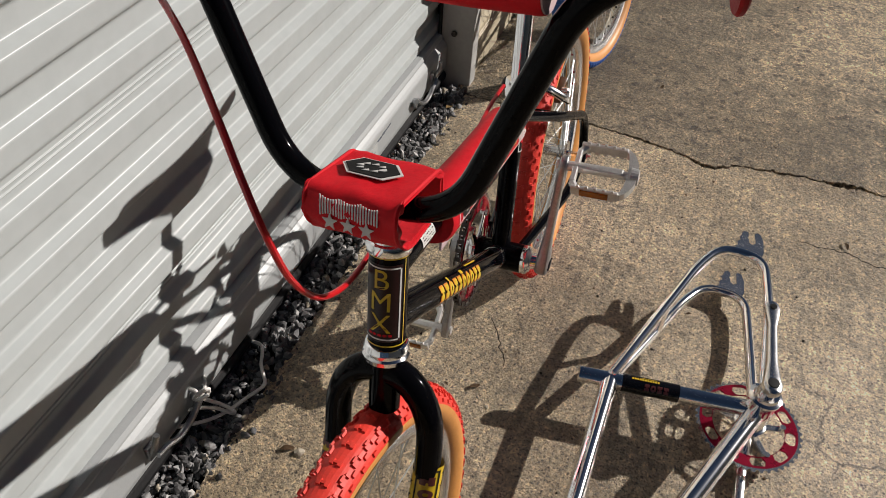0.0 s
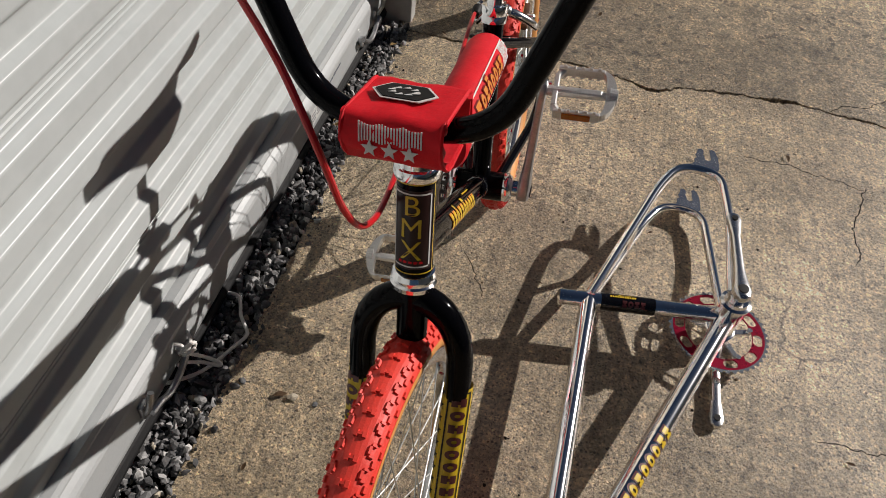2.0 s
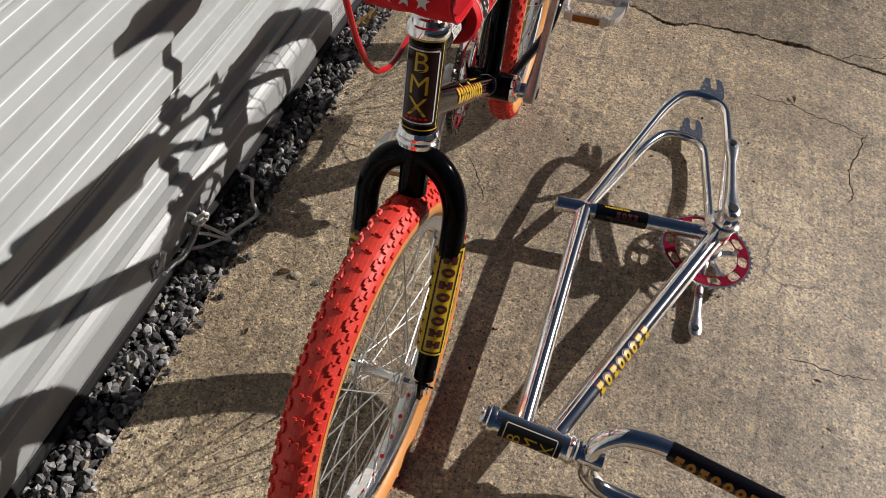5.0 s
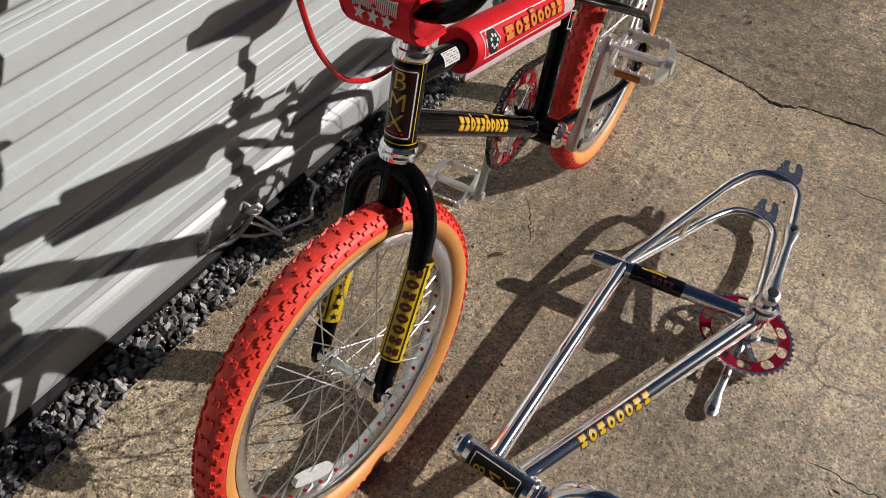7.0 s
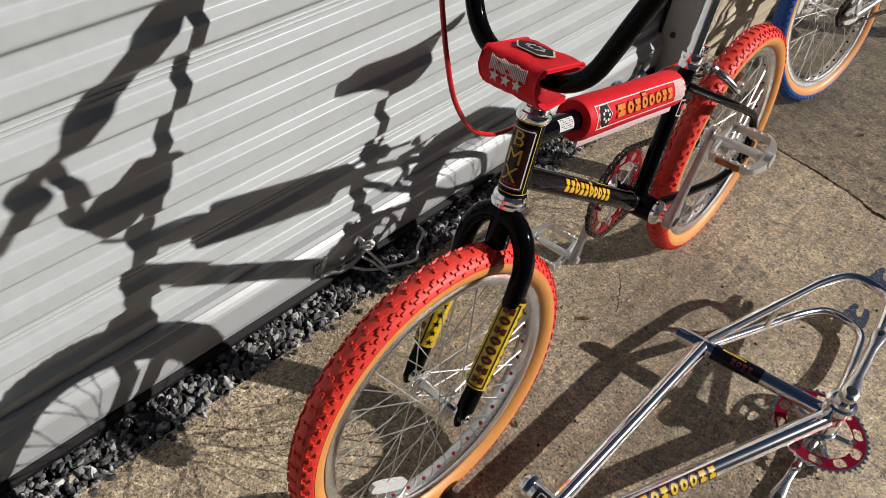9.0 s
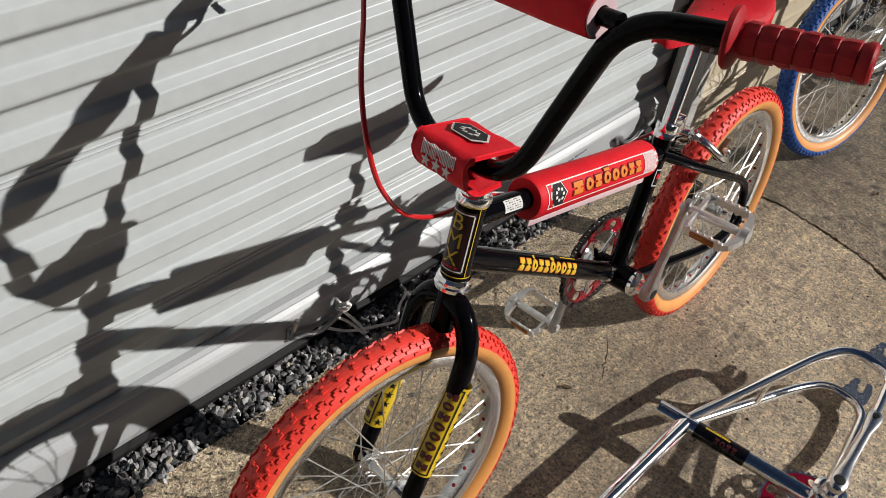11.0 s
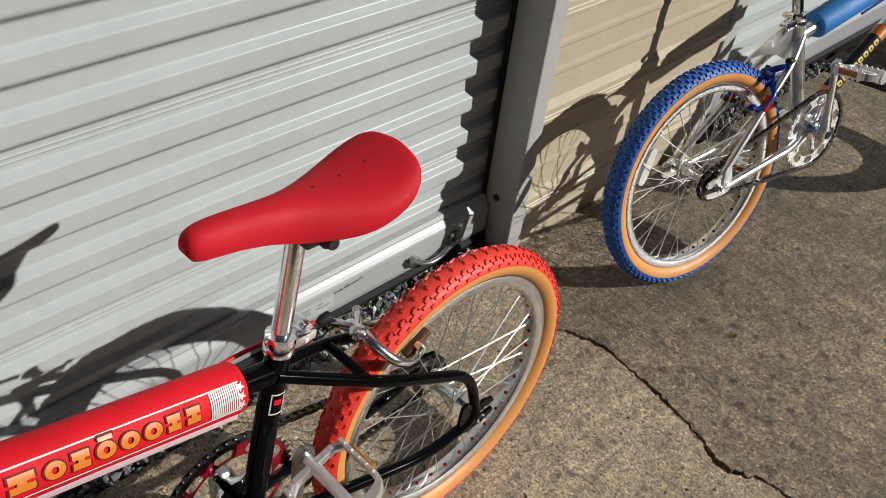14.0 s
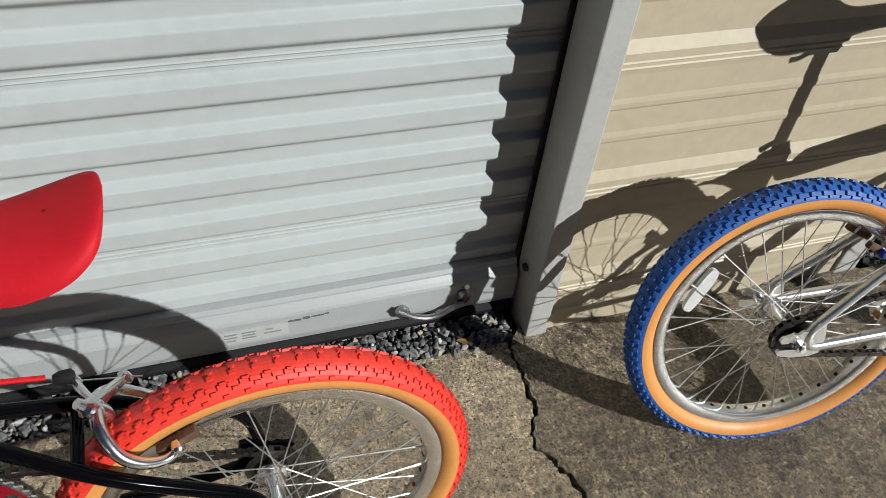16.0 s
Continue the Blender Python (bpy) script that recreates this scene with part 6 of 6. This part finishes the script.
for s, (ex, ey) in ((1, (0.868, 0.757)), (-1, (0.888, 0.422))):
    arm, cm, ln = crank("crank_arm", root, (bbp.x, bbp.y, LIE_Z + s * 0.066), (ex, ey, LIE_Z + s * 0.070), ALLOY, "polished alloy crank arm", (0, 0, s))
    bm = bmesh.new()
    lathe(bm, [(-0.0085, 0.0), (-0.0085, 0.0058), (0.0085, 0.0058), (0.0085, 0.0)], Matrix.Translation((ex, ey, LIE_Z + s * 0.070)) @ Matrix.Rotation(radians(-90), 4, "Y"), 12)
    part("pedal_hole", bm, BLACKDECAL, arm, "dark threaded pedal hole")
# decals on its tubes
f = wrap(lying(0, *FLAT["dt_head"]), bbp, 0.0167, (0.5, -0.2, 0.9))
for mt, e, k in ((MAROON, 0.0005, 1.0), (YELLOW, 0.0009, 0.74)):
    bm = bmesh.new()
    for i, kind in enumerate((4, 1, 4, 1, 1, 1, 4, 4)):
        glyph(bm, f, 0.106 + 0.0192 * i, 0.003, 0.0190 * k, 0.0262 * k, e, kind)
    part("print", bm, mt, root, "row of rounded yellow letter shapes with maroon edges")
f = wrap(lying(0, *FLAT["seat_top"]), bbp, 0.0147, (0.2, -0.4, 0.9))
bm = bmesh.new()
skin(bm, f, 0.072, 0.166, -0.040, 0.040, 22, 0.0006)
dec = part("decal", bm, BLACKGLOSS, root, "glossy black seat tube decal")
bm = bmesh.new()
for i in range(11):
    blob(bm, f, 0.088 + i * 0.0042, -0.0075, 0.0036, 0.0042, 0.0011, False, 6)
skin(bm, f, 0.100, 0.128, -0.0115, -0.0105, 1, 0.0011)
part("print", bm, YELLOW, dec, "row of tiny yellow print", smooth=False)
bm = bmesh.new()
for i in range(4):
    glyph(bm, f, 0.112 + i * 0.0105, 0.004, 0.0095, 0.0110, 0.0011, (4, 1, 4, 4)[i])
part("print", bm, MAROON, dec, "dull red print shapes", smooth=False)


# ---- rope, leaves, pebbles ----
bm = bmesh.new()
R = Vector((0.036, 0.252, 0.078))
tube(bm, smooth_line([R + Vector(v) for v in ((0.002, -0.010, 0.010), (0.010, 0.0, 0.018), (0.013, 0.014, 0.008), (0.008, 0.008, -0.008), (0.002, -0.006, 0.0), (0.012, -0.012, 0.012), (0.016, 0.006, 0.004))], 6), 0.0032, 8)
tube(bm, smooth_line([(0.017, 0.211, 0.035), (0.035, 0.236, 0.022), (0.049, 0.257, 0.014), (0.063, 0.281, 0.012), (0.077, 0.317, 0.010), (0.089, 0.344, 0.010), (0.089, 0.356, 0.010), (0.079, 0.368, 0.012), (0.066, 0.383, 0.016), (0.055, 0.406, 0.018), (0.046, 0.418, 0.018), (0.033, 0.422, 0.016), (0.013, 0.421, 0.014), (-0.010, 0.418, 0.014)], 6), 0.0032, 8)
tube(bm, smooth_line([(0.027, 0.253, 0.075), (0.038, 0.260, 0.060), (0.051, 0.278, 0.030), (0.067, 0.285, 0.014), (0.075, 0.282, 0.012), (0.067, 0.279, 0.012), (0.048, 0.272, 0.022), (0.037, 0.256, 0.040), (0.031, 0.235, 0.060)], 6), 0.0032, 8)
tube(bm, smooth_line([(0.022, 0.289, 0.075), (0.036, 0.274, 0.085), (0.043, 0.261, 0.085), (0.040, 0.251, 0.078)], 6), 0.0032, 8)
tube(bm, smooth_line([(0.008, 0.238, 0.085), (0.012, 0.244, 0.092), (0.020, 0.251, 0.092), (0.032, 0.254, 0.086), (0.036, 0.250, 0.078), (0.030, 0.246, 0.074)], 6), 0.0032, 8)
solid("rope", bm, ROPE, "pale grey cord knotted to the door's slide bolt", "rope")


def debris(name, x, y, r, mat, label, category, flat=0.5, seed=0, fine=2):
    rnd = random.Random(seed)
    bm = bmesh.new()
    bmesh.ops.create_icosphere(bm, subdivisions=fine, radius=1)
    for v in bm.verts:
        k = 1 + 0.35 * noise.noise(v.co * 1.6 + Vector((seed, 0, 0)))
        v.co = Vector((v.co.x * r * k, v.co.y * r * 0.75 * k, v.co.z * r * flat * k))
    return solid(name, bm, mat, label, category, m=Matrix.Translation((x, y, r * flat * 0.6)) @ Matrix.Rotation(rnd.uniform(0, 6), 4, "Z"), group=name + "s on the concrete")


def leaf(x, y, r, seed, mat=LEAF, label="small curled dry brown leaf on the concrete", z=0.0):
    rnd = random.Random(seed)
    bm = bmesh.new()
    n = 7
    rows = []
    for i in range(n):
        u = i / (n - 1)
        w = math.sin(math.pi * (0.06 + 0.9 * u)) * r * 0.42
        rows.append([bm.verts.new(((u - 0.5) * 2 * r, sx * w, 0.0035 + 0.35 * w * abs(sx) + 0.006 * math.sin(u * 4 + seed) * r / 0.012 * 0.4)) for sx in (-1, -0.5, 0, 0.5, 1)])
    for a, b in zip(rows, rows[1:]):
        for k in range(4):
            bm.faces.new((a[k], a[k + 1], b[k + 1], b[k]))
    bmesh.ops.solidify(bm, geom=bm.faces[:], thickness=0.0006)
    return solid("leaf", bm, mat, label, "leaf", m=Matrix.Translation((x, y, z)) @ Matrix.Rotation(rnd.uniform(0, 6), 4, "Z"), group="leaves on the concrete")


debris("pebble", 0.206, 0.263, 0.009, PALESTONE, "small pale pebble on the concrete", "pebble", seed=1)
debris("pebble", 0.117, 0.269, 0.007, STONE, "small grey pebble on the concrete", "pebble", seed=2)
debris("pebble", 0.245, 0.262, 0.006, STONE, "small grey pebble on the concrete", "pebble", seed=3)
for i, (x, y, r) in enumerate(((1.044, 1.172, 0.011), (0.425, 0.501, 0.011), (0.486, 0.207, 0.008), (0.561, 1.619, 0.010), (0.18, 0.13, 0.007), (0.185, 0.262, 0.012))):
    leaf(x, y, r, i)
for x, y, r, k in ((0.050, 0.955, 0.034, 3), (0.060, 1.000, 0.022, 4), (0.078, 1.275, 0.016, 8)):
    leaf(x, y, r, k, STRAW, "curled dry straw-coloured leaf on the gravel", 0.004)
rnd = random.Random(12)
for i in range(34):
    x, y = rnd.uniform(0.12, 1.7), rnd.uniform(-0.3, 2.4)
    if rnd.random() < 0.5:
        debris("pebble", x, y, rnd.uniform(0.002, 0.0045), STONE if rnd.random() < 0.6 else PALESTONE, "tiny stone chip on the concrete", "pebble", seed=i + 9)
    else:
        leaf(x, y, rnd.uniform(0.004, 0.008), i + 40)

# hairline cracks packed with dark soil; the last line stands for thin twigs
def hairline(points, wide, seed):
    random.seed(seed)
    line = jagged(points, 0.008, 0.0035)
    bm = bmesh.new()
    rows = []
    for i, p in enumerate(line):
        d = (line[min(i + 1, len(line) - 1)] - line[max(i - 1, 0)]).normalized()
        side = Vector((-d.y, d.x, 0)) * wide * (0.35 + 0.65 * abs(math.sin(i * 1.9 + seed))) * min(1.0, 0.2 + i / 4, 0.2 + (len(line) - 1 - i) / 4)
        rows.append([bm.verts.new(p + side * k + Vector((0, 0, h))) for k, h in ((-1, 0.0), (0, 0.0007), (1, 0.0))])
    for a, b in zip(rows, rows[1:]):
        for k in (0, 1):
            bm.faces.new((a[k], a[k + 1], b[k + 1], b[k]))
    solid("hairline_crack", bm, SOIL, "fine dark hairline crack in the concrete slab", "crack", kind="structure")


for i, (line, wide) in enumerate((([(0.945, 1.150), (0.98, 1.146), (1.045, 1.155), (1.10, 1.137), (1.15, 1.137), (1.21, 1.12)], 0.0016), ([(1.215, 1.135), (1.195, 1.05), (1.172, 0.986), (1.184, 0.915), (1.168, 0.875)], 0.0018),
                                  ([(1.055, 0.438), (1.10, 0.444), (1.15, 0.440), (1.21, 0.452)], 0.0014), ([(1.15, 1.39), (1.19, 1.43), (1.26, 1.45), (1.32, 1.51)], 0.0016), ([(0.40, 0.665), (0.43, 0.62), (0.463, 0.56)], 0.0012))):
    hairline(line, wide, i + 1)

# dark crumbs of soil and grit scattered about the bicycle
rnd = random.Random(31)
for i in range(70):
    x, y = rnd.gauss(0.52, 0.26), rnd.uniform(0.15, 1.3)
    if x < 0.12 or x > 1.5:
        continue
    debris("crumb", x, y, rnd.uniform(0.0015, 0.0038), SOIL if rnd.random() < 0.75 else LEAF, "dark crumb of soil on the concrete", "crumb", seed=i + 200, fine=1)
